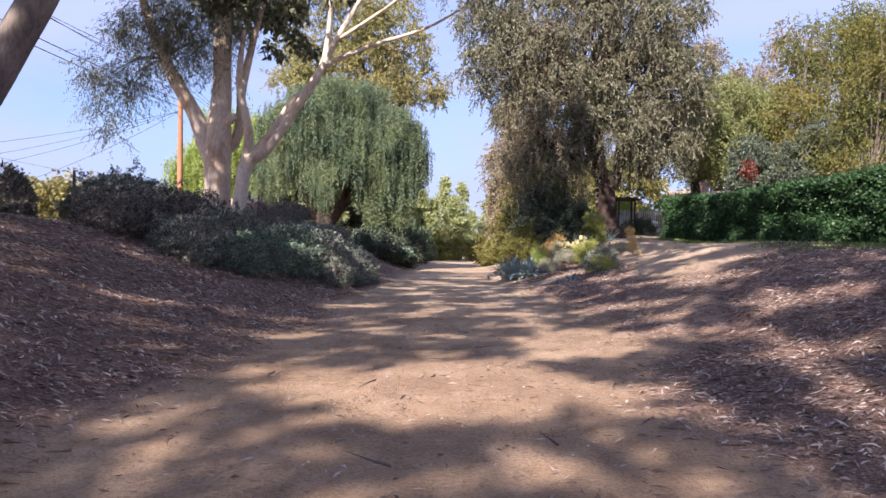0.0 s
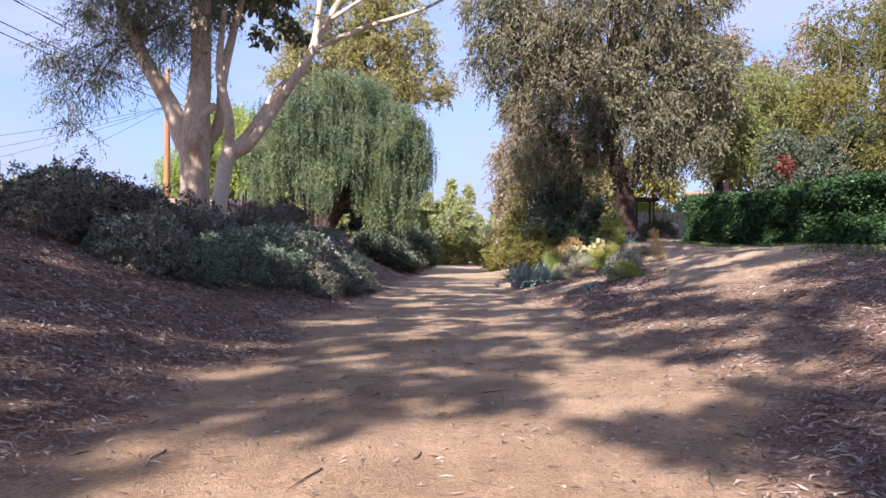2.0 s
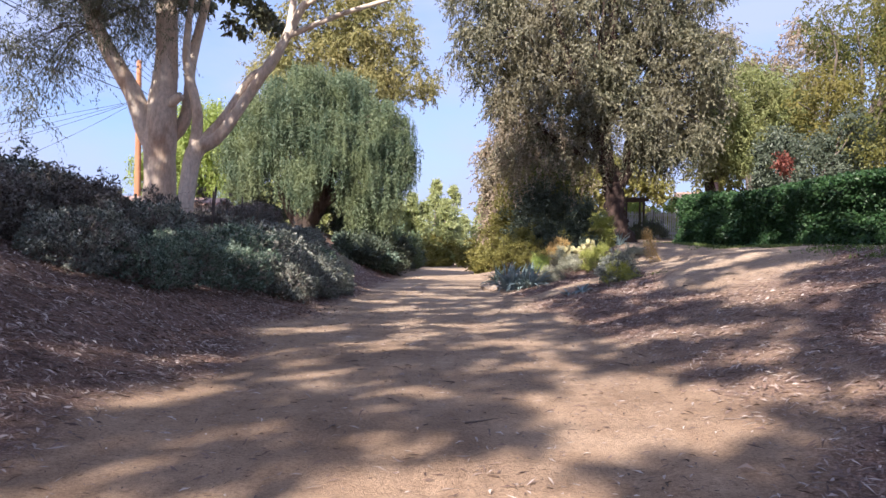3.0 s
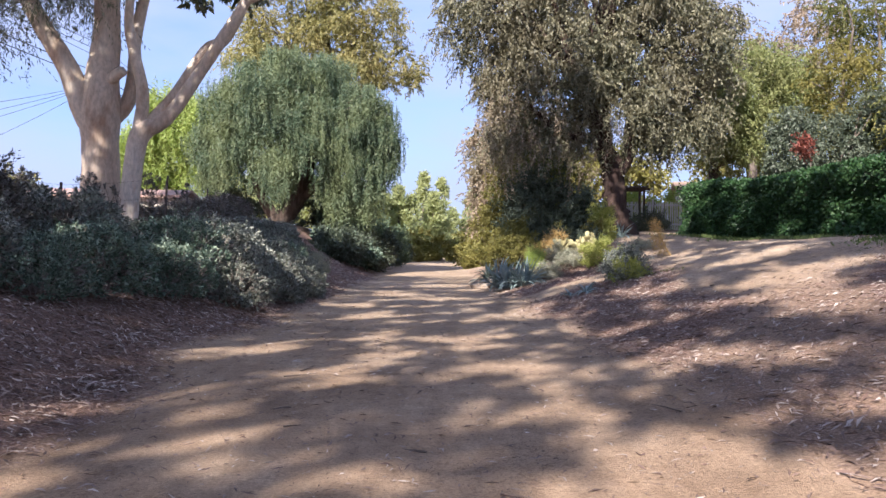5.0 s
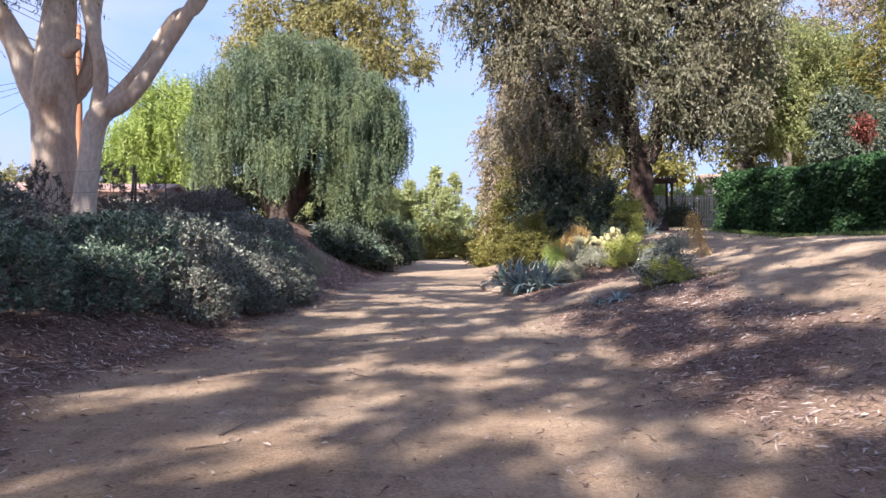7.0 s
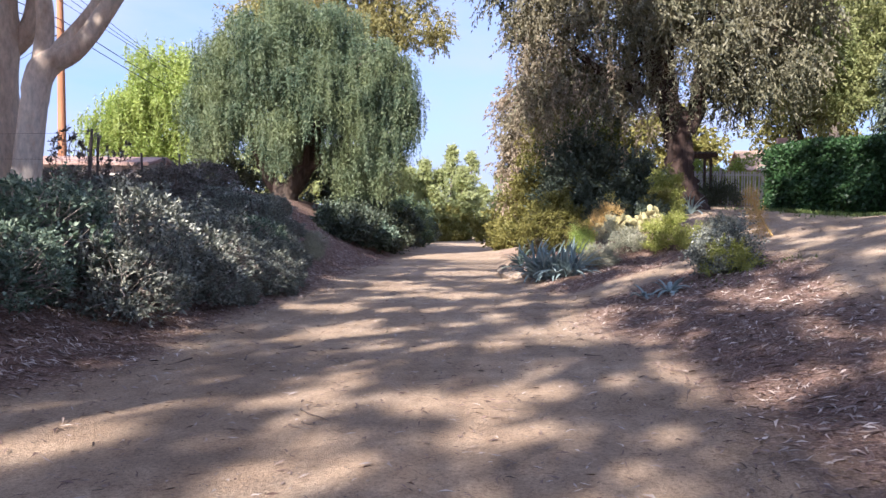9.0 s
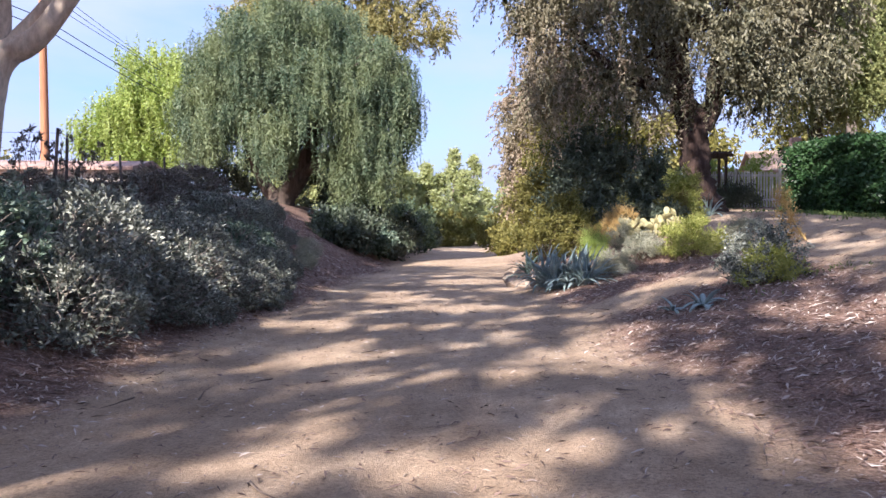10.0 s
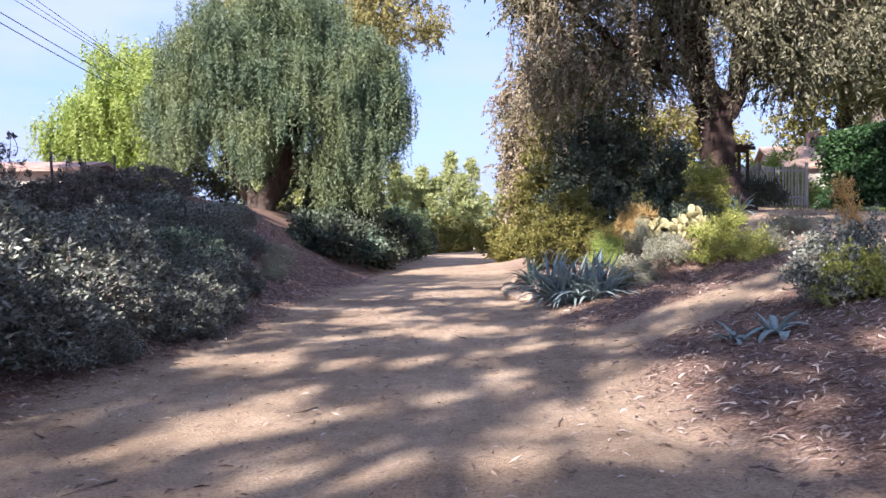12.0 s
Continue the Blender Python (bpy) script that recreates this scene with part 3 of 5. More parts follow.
part("limb", tubes("limb", rel([[(-7.90, 28.29, 4.75, 0.217), (-7.79, 28.29, 5.94, 0.173), (-8.08, 28.29, 7.24, 0.152), (-8.22, 28.29, 8.21, 0.130), (-8.06, 28.29, 10.05, 0.087)]], E_AT), 10, 6, 0.03), BARK_PALE, euc)
part("limb", tubes("limb", rel([[(-5.03, 28.61, 8.75, 0.108), (-3.08, 28.51, 9.57, 0.087), (-0.81, 28.40, 10.32, 0.060), (0.82, 28.29, 11.24, 0.032)], [(-4.38, 28.61, 9.84, 0.087), (-2.43, 28.51, 11.14, 0.054), (-0.91, 28.51, 12.43, 0.032)]], E_AT), 8, 6, 0.03), BARK_PALE, euc)
ecl = subclumps([(-10.0, 28.2, 10.6, 2.3, 1.6, 1.3), (-12.94, 27.86, 8.21, 1.35, 1.41, 2.49), (-11.31, 27.96, 9.40, 1.73, 1.62, 1.84), (-9.80, 28.29, 9.19, 1.19, 1.30, 1.41)], 120, 0.5, 0.1)
etop = subclumps([(-9.25, 28.51, 13.41, 4.87, 3.79, 2.17), (-3.95, 28.83, 13.30, 3.79, 3.25, 1.73), (-13.04, 27.42, 13.41, 2.71, 3.25, 2.17), (0.17, 28.51, 12.65, 2.17, 2.17, 0.97)], 110, 0.8, 0.2)
part("twigwork", tubes("twigwork", rel(limbs_to((-11.1, 28.1, 8.8), ecl, 0.06, 4) + limbs_to((-8.9, 28.7, 11.2), etop, 0.1, 5), E_AT), 5, 3), BARK_GREY, euc)
part("crown", spray("crown", rel_c(np.concatenate([ecl, etop]), E_AT), 15, 15, 0.8, 0.16, 0.03, 0.5, 0.9), LEAF_PALE, euc)

# a near leaning eucalyptus whose trunk crosses the first view, and unseen neighbours added for shade along the bank,
# overhead and behind
SHADE = [(-7.9, 10.8, 0.30, 6.6, 2.2, 0.3), (-9.5, -3.0, 0.36, 7.0, 1.0, 0.5), (-6.5, -13.0, 0.36, 6.5, 0.8, 0.0), (7.5, -9.0, 0.34, 6.5, -0.5, 0.5), (10.8, 8.0, 0.36, 7.5, -1.0, 0.6), (-13.0, 16.5, 0.34, 8.0, 1.0, 0.5), (-15.0, 3.0, 0.34, 8.0, 0.6, 0.2)]
# one wide broken roof of leaves, projected from the ground towards the sun to shade it, shared out among the crowns of
# the row
ux, uy = np.meshgrid(np.arange(-10.5, 14.5, 0.9), np.arange(-4.0, 49.5, 1.05))
ux, uy = ux.ravel() + R.uniform(-0.4, 0.4, ux.size), uy.ravel() + R.uniform(-0.45, 0.45, ux.size)
keep_u = (uy < 40.5) | ((ux > 6.0) & (ux < 11.0) & (uy < 46.5)) | (ux < 0.5)
ux, uy = ux[keep_u], uy[keep_u]
uh = R.uniform(11.0, 13.2, ux.size)
roof = np.stack([ux + to_sun.x / to_sun.z * uh, uy + to_sun.y / to_sun.z * uh, gz(ux, uy) + uh, R.uniform(0.35, 0.6, ux.size)], -1)
roof = open_sky(roof[R.uniform(size=len(roof)) < 0.96], SUN_NEAR + SUN_FAR)
feet = np.array([(q[0] + q[4] * 2, q[1] + q[5] * 2) for q in SHADE])
owner = np.argmin(np.hypot(roof[:, None, 0] - feet[None, :, 0], roof[:, None, 1] - feet[None, :, 1]), axis=1)
for i, (sx, sy, sr, sf, lx, ly) in enumerate(SHADE):
    at = ground_at(sx, sy, 0.15)
    t = thing("eucalyptus_tree", at, "tall eucalyptus with a grey-brown trunk, its unseen crown added to shade the trail", "tree", "eucalyptus row along the trail")
    bark = BARK_GREY if sy > 5 else BARK_PALE
    top = (sx + lx, sy + ly, sf)
    part("trunk", tubes("trunk", rel([[(sx, sy, at[2], sr * 1.35), (sx, sy, at[2] + 0.5, sr * 1.05), (sx + lx * 0.45, sy + ly * 0.5, (sf + at[2]) / 2, sr * 0.95), (*top, sr * 0.7), (sx + lx * 1.5, sy + ly * 1.5, sf + 3.5, sr * 0.3)]], at), 12, 5), bark, t)
    mine = roof[owner == i]
    part("branchwork", tubes("branchwork", rel(limbs_to((sx + lx * 1.4, sy + ly * 1.4, sf + 3.0), mine, 0.03, 9, 0.1), at), 6, 3), bark, t)
    part("crown", spray("crown", rel_c(mine, at), 22, 9, 0.42, 0.31, 0.15, 0.3, 0.9), LEAF_EUC, t)

# weeping pepper tree
P_AT = ground_at(-8.6, 54.0, 0.2)
pep = thing("pepper_tree", P_AT, "large weeping pepper tree with dark twisted trunk", "tree")
part("trunk", tubes("trunk", rel([[(-9.0, 54, 2.7, 1.0), (-8.7, 54, 3.6, 0.6), (-7.9, 54, 4.7, 0.48), (-7.3, 54, 6.4, 0.38), (-7.0, 54, 9.2, 0.25), (-7.1, 54, 12.3, 0.1)]], P_AT), 14, 6, 0.1), BARK_DARK, pep)
part("limb", tubes("limb", rel([[(-9.1, 54.2, 3.2, 0.5), (-10.2, 54.4, 4.8, 0.33), (-11.2, 54.6, 7.2, 0.22), (-11.8, 54.6, 10.4, 0.1)]], P_AT), 10, 6, 0.08), BARK_DARK, pep)
part("limb", tubes("limb", rel([[(-8.0, 53.9, 4.6, 0.36), (-6.2, 53.6, 5.9, 0.24), (-4.4, 53.3, 7.4, 0.16), (-2.4, 53.0, 8.0, 0.06)]], P_AT), 10, 6, 0.08), BARK_DARK, pep)
pcl = subclumps([(-8.2, 54, 11.6, 5.0, 4.5, 3.0), (-4.2, 53.5, 9.8, 2.8, 3.0, 2.6), (-12.2, 54, 9.8, 2.5, 3.0, 2.9), (-2.6, 53, 8.0, 1.5, 2.0, 1.7), (-4.6, 52, 7.0, 2.2, 1.5, 1.5), (-12.8, 53, 7.4, 2.0, 2.0, 1.3), (-8.0, 56, 13.4, 3.0, 2.5, 1.6), (-10.4, 51.6, 7.9, 1.8, 1.0, 1.1), (-6.6, 51, 9.2, 2.5, 1.2, 1.7), (-4.6, 54, 5.6, 1.6, 1.6, 0.8), (-2.2, 53.5, 6.6, 0.9, 1.2, 0.8), (-9.2, 50.9, 7.0, 2.3, 0.8, 0.8), (-4.8, 52.0, 5.2, 2.0, 1.2, 0.8), (-8.2, 55.4, 7.4, 2.4, 1.2, 1.2), (-8.6, 52.2, 8.0, 2.0, 1.0, 1.0)], 350, 0.85, 0.4)
part("branchwork", tubes("branchwork", rel(limbs_to((-7.0, 54, 7.2), pcl, 0.13, 9, 0.5), P_AT), 6, 3), BARK_DARK, pep)
crown_tops = np.repeat(rel_c(pcl, P_AT), 30, axis=0)
crown_tops = crown_tops[:, :3] + unit(R.normal(size=(len(crown_tops), 3))) * crown_tops[:, 3:] * R.uniform(0.2, 1.1, (len(crown_tops), 1)) * np.array([1.0, 1.0, 0.6])
part("crown", strands("crown", crown_tops, 1.85, 0.042, 0.20, 0.042, drop=0.9), LEAF_PEPPER, pep, "hanging feathery green foliage")

# sunny pepper tree further back on the bank
Q_AT = ground_at(-17.0, 58.0, 0.2)
pep2 = thing("pepper_tree", Q_AT, "bright yellow-green weeping pepper tree in sun", "tree")
part("trunk", tubes("trunk", rel([[(-17.0, 58, 2.3, 0.5), (-16.9, 58, 4.5, 0.4), (-16.8, 58, 7.5, 0.25), (-16.7, 58, 11, 0.1)]], Q_AT), 10, 5, 0.08), BARK_DARK, pep2)
qcl = subclumps([(-17.3, 58, 11.0, 2.3, 3.0, 2.2), (-19.6, 58, 8.8, 1.7, 2.4, 1.5), (-14.8, 57, 9.4, 2.2, 2.4, 2.8), (-16.8, 57, 7.0, 3.0, 2.0, 1.4), (-20.8, 57, 7.8, 1.0, 1.5, 0.9)], 170, 0.85, 0.4)
qt = np.repeat(rel_c(qcl, Q_AT), 20, axis=0)
qt = qt[:, :3] + unit(R.normal(size=(len(qt), 3))) * qt[:, 3:] * R.uniform(0.2, 1.1, (len(qt), 1))
part("crown", strands("crown", qt, 1.7, 0.07, 0.24, 0.08), LEAF_LIME, pep2)

# golden eucalyptus behind the pepper trees
plain_tree(-8.0, 70.0, 0.55, 10.5, [(-12.0, 70, 20.2, 4.4, 4, 3.8), (-5.5, 70, 21.5, 4.4, 4, 4.0), (-2.6, 69, 17.6, 2.6, 3, 2.7), (-9.0, 70, 25, 5, 4, 3.4), (-14.4, 69, 17.4, 2.2, 2.5, 2.4), (-6.4, 69, 16.4, 3.0, 3, 2.2)], BARK_DARK, LEAF_GOLD, "tall golden-leaved eucalyptus rising behind the pepper tree", name="eucalyptus_tree", count=230, size=1.2, twigs=22, per=13, reach=0.9, L=0.30, W=0.10, every=12)

# big dusty eucalyptus on the terrace
B_AT = ground_at(9.25, 40.0, 0.5)
big = thing("eucalyptus_tree", B_AT, "massive old eucalyptus with shaggy red-brown trunk", "tree")
part("trunk", tubes("trunk", rel([[(9.45, 40, 1.6, 1.0), (9.35, 40, 2.6, 0.7), (9.2, 40, 3.3, 0.52), (9.1, 40, 4.4, 0.47), (9.0, 40, 5.4, 0.5), (8.6, 40, 6.6, 0.4), (8.5, 40, 9.0, 0.32), (8.9, 40, 13, 0.24), (8.8, 40, 18, 0.12)]], B_AT), 18, 8, 0.12), BARK_RED, big)
part("limb", tubes("limb", rel([[(8.9, 40, 5.5, 0.32), (8.2, 39.8, 6.6, 0.27), (7.4, 39.6, 6.75, 0.22), (6.4, 39.4, 7.0, 0.17), (4.6, 39.2, 8.4, 0.1)]], B_AT), 10, 6, 0.08), BARK_RED, big)
part("limb", tubes("limb", rel([[(9.1, 40, 5.0, 0.36), (9.65, 40, 5.8, 0.3), (10.0, 40.1, 7.8, 0.26), (11.3, 40.2, 11, 0.18), (12.5, 40.4, 14.5, 0.1)]], B_AT), 10, 6, 0.08), BARK_RED, big)
part("limb", tubes("limb", rel([[(8.6, 40, 6.4, 0.3), (7.6, 39.6, 8.4, 0.24), (6.6, 39.2, 11.0, 0.18), (5.6, 39.0, 14.0, 0.1)]], B_AT), 10, 6, 0.08), BARK_RED, big)
bcl = subclumps([(8.5, 41, 15.0, 6.3, 4.5, 4.4), (3.6, 40.5, 12.4, 2.8, 3.0, 3.0), (1.8, 40.5, 14.6, 2.0, 2.5, 1.5), (4.8, 40, 9.6, 2.0, 2.2, 2.2), (4.6, 40, 7.2, 1.4, 1.4, 1.0), (12.9, 40.5, 11.6, 2.1, 3.0, 3.6), (12.4, 40, 8.2, 1.7, 2.0, 1.5), (9.0, 40.5, 11.0, 3.2, 3.0, 2.4), (8.2, 38.8, 9.6, 1.6, 1.0, 0.9), (10.9, 39.5, 8.4, 1.4, 1.2, 1.5), (9.0, 41, 19.5, 5, 4, 3), (6.9, 38.4, 10.6, 2.4, 1.4, 1.6), (6.2, 39.4, 6.6, 1.0, 0.9, 0.7), (8.7, 38.5, 8.3, 1.9, 0.9, 1.5), (10.7, 38.6, 9.6, 1.7, 1.0, 1.8), (11.2, 40, 7.2, 1.6, 1.2, 0.9), (10.0, 39.1, 7.8, 1.1, 0.7, 0.9), (7.0, 39.2, 8.4, 1.1, 0.8, 0.7), (6.6, 39.5, 6.9, 1.4, 1.0, 0.9), (7.6, 41.6, 8.2, 1.4, 1.0, 1.2), (11.0, 39.6, 6.5, 1.6, 1.0, 0.6)], 740, 0.7, 0.15)
part("branchwork", tubes("branchwork", rel(limbs_to((8.8, 40, 8.5), bcl, 0.1, 12), B_AT), 6, 3), BARK_RED, big)
part("crown", spray("crown", rel_c(bcl, B_AT), 20, 15, 0.75, 0.18, 0.068, 0.6, 0.9), LEAF_BIG, big, "drooping dusty olive-brown foliage")
bst = subclumps([(8.5, 38.8, 8.6, 3.8, 1.6, 2.2), (9.1, 39.3, 6.6, 0.7, 0.5, 0.9), (12.4, 39.6, 7.4, 1.9, 1.6, 1.0)], 300, 0.2, 0.2)
part("hanging_sprays", strands("hanging_sprays", rel_c(bst, B_AT)[:, :3], 1.5, 0.05, 0.16, 0.04), LEAF_BIG, big)
dst = subclumps([(5.0, 38.6, 7.6, 2.2, 1.4, 2.2), (3.4, 40, 8.6, 0.9, 1.6, 2.6), (4.0, 40, 6.4, 1.2, 1.2, 1.2), (7.0, 39.2, 6.6, 1.4, 1.0, 1.2), (8.5, 39.1, 7.8, 1.0, 0.6, 1.4)], 400, 0.2, 0.3)
part("dry_sprays", strands("dry_sprays", rel_c(dst, B_AT)[:, :3], 1.4, 0.05, 0.16, 0.042), LEAF_PINK, big, "hanging dry pinkish-brown sprays")

# trees behind the hedge and along the far trail
plain_tree(16.6, 46.0, 0.34, 6.2, [(15.4, 45, 9.2, 2.3, 2.5, 2.8), (17.4, 45, 10.8, 2.6, 2.5, 2.4), (19.4, 46, 9.6, 2.6, 2.5, 3.0), (17.2, 45, 7.9, 2.6, 2.0, 1.4), (22.0, 46, 9.8, 2.6, 2.5, 3.0)], BARK_DARK, LEAF_LIGHT, "light olive-leaved tree behind the ivy hedge", count=210, size=0.8, twigs=24, per=14, L=0.17, W=0.06, every=12, lean=(-0.5, 0), limb_r=0.4)
plain_tree(21.5, 40.0, 0.3, 6.0, [(19.9, 40, 8.4, 2.2, 2.5, 3.2), (23.0, 39, 10.4, 3.0, 3.0, 4.4), (21.3, 40, 13.4, 2.8, 2.5, 2.0)], BARK_GREY, LEAF_MIXED, "green and amber leafed tree behind the ivy hedge", count=150, size=0.8, twigs=22, per=14, L=0.17, W=0.065, every=8, limb_r=0.4)
plain_tree(18.6, 31.0, 0.16, 5.0, [(18.0, 31, 6.8, 1.7, 2.0, 2.0), (19.6, 30, 8.5, 2.2, 2.4, 3.4), (18.6, 31, 11.0, 2.0, 2.0, 2.0), (17.6, 31, 9.0, 1.4, 1.4, 1.6)], BARK_GREY, LEAF_MIXED, "slender green and amber tree behind the hedge", count=150, size=0.6, twigs=20, per=13, L=0.13, W=0.05, shell=0.2, every=5, limb_r=0.4)
plain_tree(17.8, 37.5, 0.16, 4.4, [(17.8, 37.5, 6.0, 1.7, 1.2, 1.8), (19.6, 37, 6.4, 1.6, 1.2, 2.0)], BARK_GREY, LEAF_DARK, "dark leafy bush-like tree behind the hedge", count=90, size=0.55, twigs=20, per=12, reach=0.45, L=0.13, W=0.06, every=10)
plain_tree(15.9, 37.0, 0.14, 4.2, [(15.9, 37, 5.9, 0.95, 0.9, 2.2)], BARK_GREY, LEAF_DARK, "dark upright evergreen behind the hedge", count=60, size=0.5, twigs=20, per=12, reach=0.4, L=0.13, W=0.06, every=8)
plain_tree(14.0, 32.2, 0.06, 4.3, [(13.8, 32.2, 5.3, 0.3, 0.3, 0.48)], BARK_GREY, LEAF_RED, "small tree with red leaves above the hedge", count=12, size=0.2, twigs=12, per=10, reach=0.22, L=0.09, W=0.05)
plain_tree(22.0, 54.0, 0.3, 8.0, [(19.6, 54, 14.6, 2.0, 2.5, 3.4), (22.6, 54, 13.0, 3.4, 2.5, 3.2), (25.6, 54, 15.4, 2.6, 2.5, 3.2)], BARK_GREY, LEAF_PINK, "tall half-bare pinkish tree further back", count=120, size=0.9, twigs=16, per=12, L=0.24, W=0.09, every=5)
plain_tree(5.6, 54.0, 0.3, 5.0, [(4.9, 54, 7.2, 1.8, 2.0, 3.0), (6.6, 54, 9.2, 2.4, 2.0, 2.6), (4.4, 53, 4.6, 1.2, 1.5, 1.8)], BARK_GREY, LEAF_PINK, "dry pinkish tree beside the trail", count=130, size=0.8, twigs=20, per=13, L=0.2, W=0.085, td=0.6, every=12)
plain_tree(7.5, 50.0, 0.3, 5.0, [(7.0, 49, 5.8, 2.6, 2.0, 2.8)], BARK_GREY, LEAF_MIXED, "green tree behind the old eucalyptus", count=70, size=0.9, twigs=20, per=12, L=0.2, W=0.09, every=12)
# sunlit trees beyond the bank and the far end
for tx, ty, th, tr, lf, lab in ((-30, 58, 4.6, 2.6, LEAF_GOLD, "golden round tree far beyond the bank"), (-36, 60, 4.8, 2.8, LEAF_GOLD, "olive round tree far beyond the bank"), (-42, 62, 5.2, 3.0, LEAF_OLIVE, "golden round tree far beyond the bank"), (-26, 75, 6.0, 3.0, LEAF_LIME, "bright green tree far beyond the bank"), (-34, 50, 2.6, 1.2, LEAF_RED, "low red shrub far beyond the bank"),
                            (-16, 82, 9, 4.0, LEAF_PINE, "light green tree far beyond the bank"), (-10, 78, 7, 3.2, LEAF_PINE, "light green tree far beyond the bank"), (11.5, 74, 8.5, 3.6, LEAF_PINE, "light green tree beyond the terrace"), (17, 70, 9, 4.0, LEAF_OLIVE, "olive tree beyond the terrace"), (26, 66, 10, 4.5, LEAF_OLIVE, "olive tree beyond the terrace"), (34, 58, 9, 4.5, LEAF_MIXED, "green tree beyond the terrace"), (30, 44, 9, 4.0, LEAF_MIXED, "green tree beyond the terrace")):
    zb = float(gz(tx, ty))
    plain_tree(tx, ty, 0.25, zb + th * 0.3, [(tx, ty, zb + th * 0.62, tr, tr, th * 0.38), (tx + tr * 0.5, ty, zb + th * 0.45, tr * 0.7, tr * 0.7, th * 0.3)], BARK_GREY, lf, lab, count=60, size=1.0, twigs=18, per=11, reach=0.8, L=0.34, W=0.17, every=10)


def far_pine(x, y, h, w, label):
    at = ground_at(x, y, 0.2)
    t = thing("pine_tree", at, label, "tree", "pines at the end of the trail")
    part("trunk", tubes("trunk", [[(0, 0, 0, 0.28), (0, 0, h * 0.5, 0.18), (0.1, 0, h, 0.03)]], 8, 3), BARK_GREY, t)
    k = 80
    u = R.uniform(0.06, 1.0, k)
    a = R.uniform(0, 6.28, k)
    r = w * (1.05 - u) ** 0.9 * R.uniform(0.15, 1.0, k)
    c = np.stack([r * np.cos(a), r * np.sin(a), u * h, 0.22 + 0.42 * (1 - u)], -1)
    part("crown", spray("crown", c, 13, 8, 0.5, 0.38, 0.16, -0.15, 0.0), LEAF_PINE, t)
    return t


for fx, fy, fh, fw in ((-1.4, 99, 8.4, 3.4), (1.4, 102, 8.8, 3.4), (-4.6, 96, 7.6, 3.2), (8.0, 97, 7.0, 3.2), (-2.9, 98, 9.6, 3.0), (0.1, 104, 12.0, 2.7), (2.6, 106, 11.2, 2.9), (6.4, 100, 7.8, 3.0), (9.6, 96, 9.0, 3.4), (-5.5, 92, 8.5, 2.6), (4.6, 118, 7.5, 2.4), (-9, 100, 9.5, 3.0), (13, 92, 9, 3), (17, 88, 10, 3.2), (1.4, 122, 8, 2.6), (7.6, 84, 5.5, 2.2)):
    far_pine(fx, fy, fh, fw, "tall light green pine standing in sun far along the trail")


def shrub(name, at, rx, ry, rz, leaf, label, n=60, size=0.18, twigs=14, per=9, reach=0.16, L=0.05, W=0.022, stems=14, group="", category="shrub", droop=-0.25, bark=TWIG, tips=0):
    """A shrub: woody stems from one foot, a ragged mound of leaves and leafy shoots that stand out of it."""
    t = thing(name, at, label, category, group)
    c = subclumps([(0, 0, rz * 0.3, rx, ry, rz * 0.7)], n, size, 0.7)
    c[:, :3] *= (1 + 0.16 * R.normal(size=(len(c), 1)).clip(-1.2, 1.6))
    c = c[c[:, 2] > 0.02]
    part("stem_tangle", tubes("stem_tangle", limbs_to((0, 0, 0.0), c, 0.025, max(1, len(c) // stems), 0.3), 5, 3), bark, t)["kind"] = "stuff"
    part("foliage", spray("foliage", c, twigs, per, reach, L, W, droop, -0.2), leaf, t)
    if tips:
        e = subclumps([(0, 0, rz * 0.3, rx * 1.12, ry * 1.12, rz * 0.8)], tips, 0.05, 0.93)
        e = e[e[:, 2] > 0.05]
        foot = e[:, :3] * 0.72 + R.normal(0, 0.09, (len(e), 3))
        bow = (e[:, :3] + foot) / 2 + R.normal(0, 0.05, (len(e), 3))
        part("shoot_tangle", tubes("shoot_tangle", [[(*f, 0.011), (*m, 0.009), (*g[:3], 0.005)] for f, m, g in zip(foot, bow, e)], 4, 3), bark, t, "bare grey-brown shoots")["kind"] = "stuff"
        d = unit(e[:, :3] - foot)
        k = 13
        D = unit(np.repeat(d, k, axis=0) * 0.75 + R.normal(0, 0.6, (len(e) * k, 3)))
        P = np.repeat(e[:, :3], k, axis=0) - np.repeat(d, k, axis=0) * R.uniform(0, 0.12, (len(e) * k, 1))
        part("shoot_leaves", leaves("shoot_leaves", P, D, R.uniform(0.07, 0.15, len(P)), R.uniform(0.03, 0.056, len(P))), leaf, t)
    return t


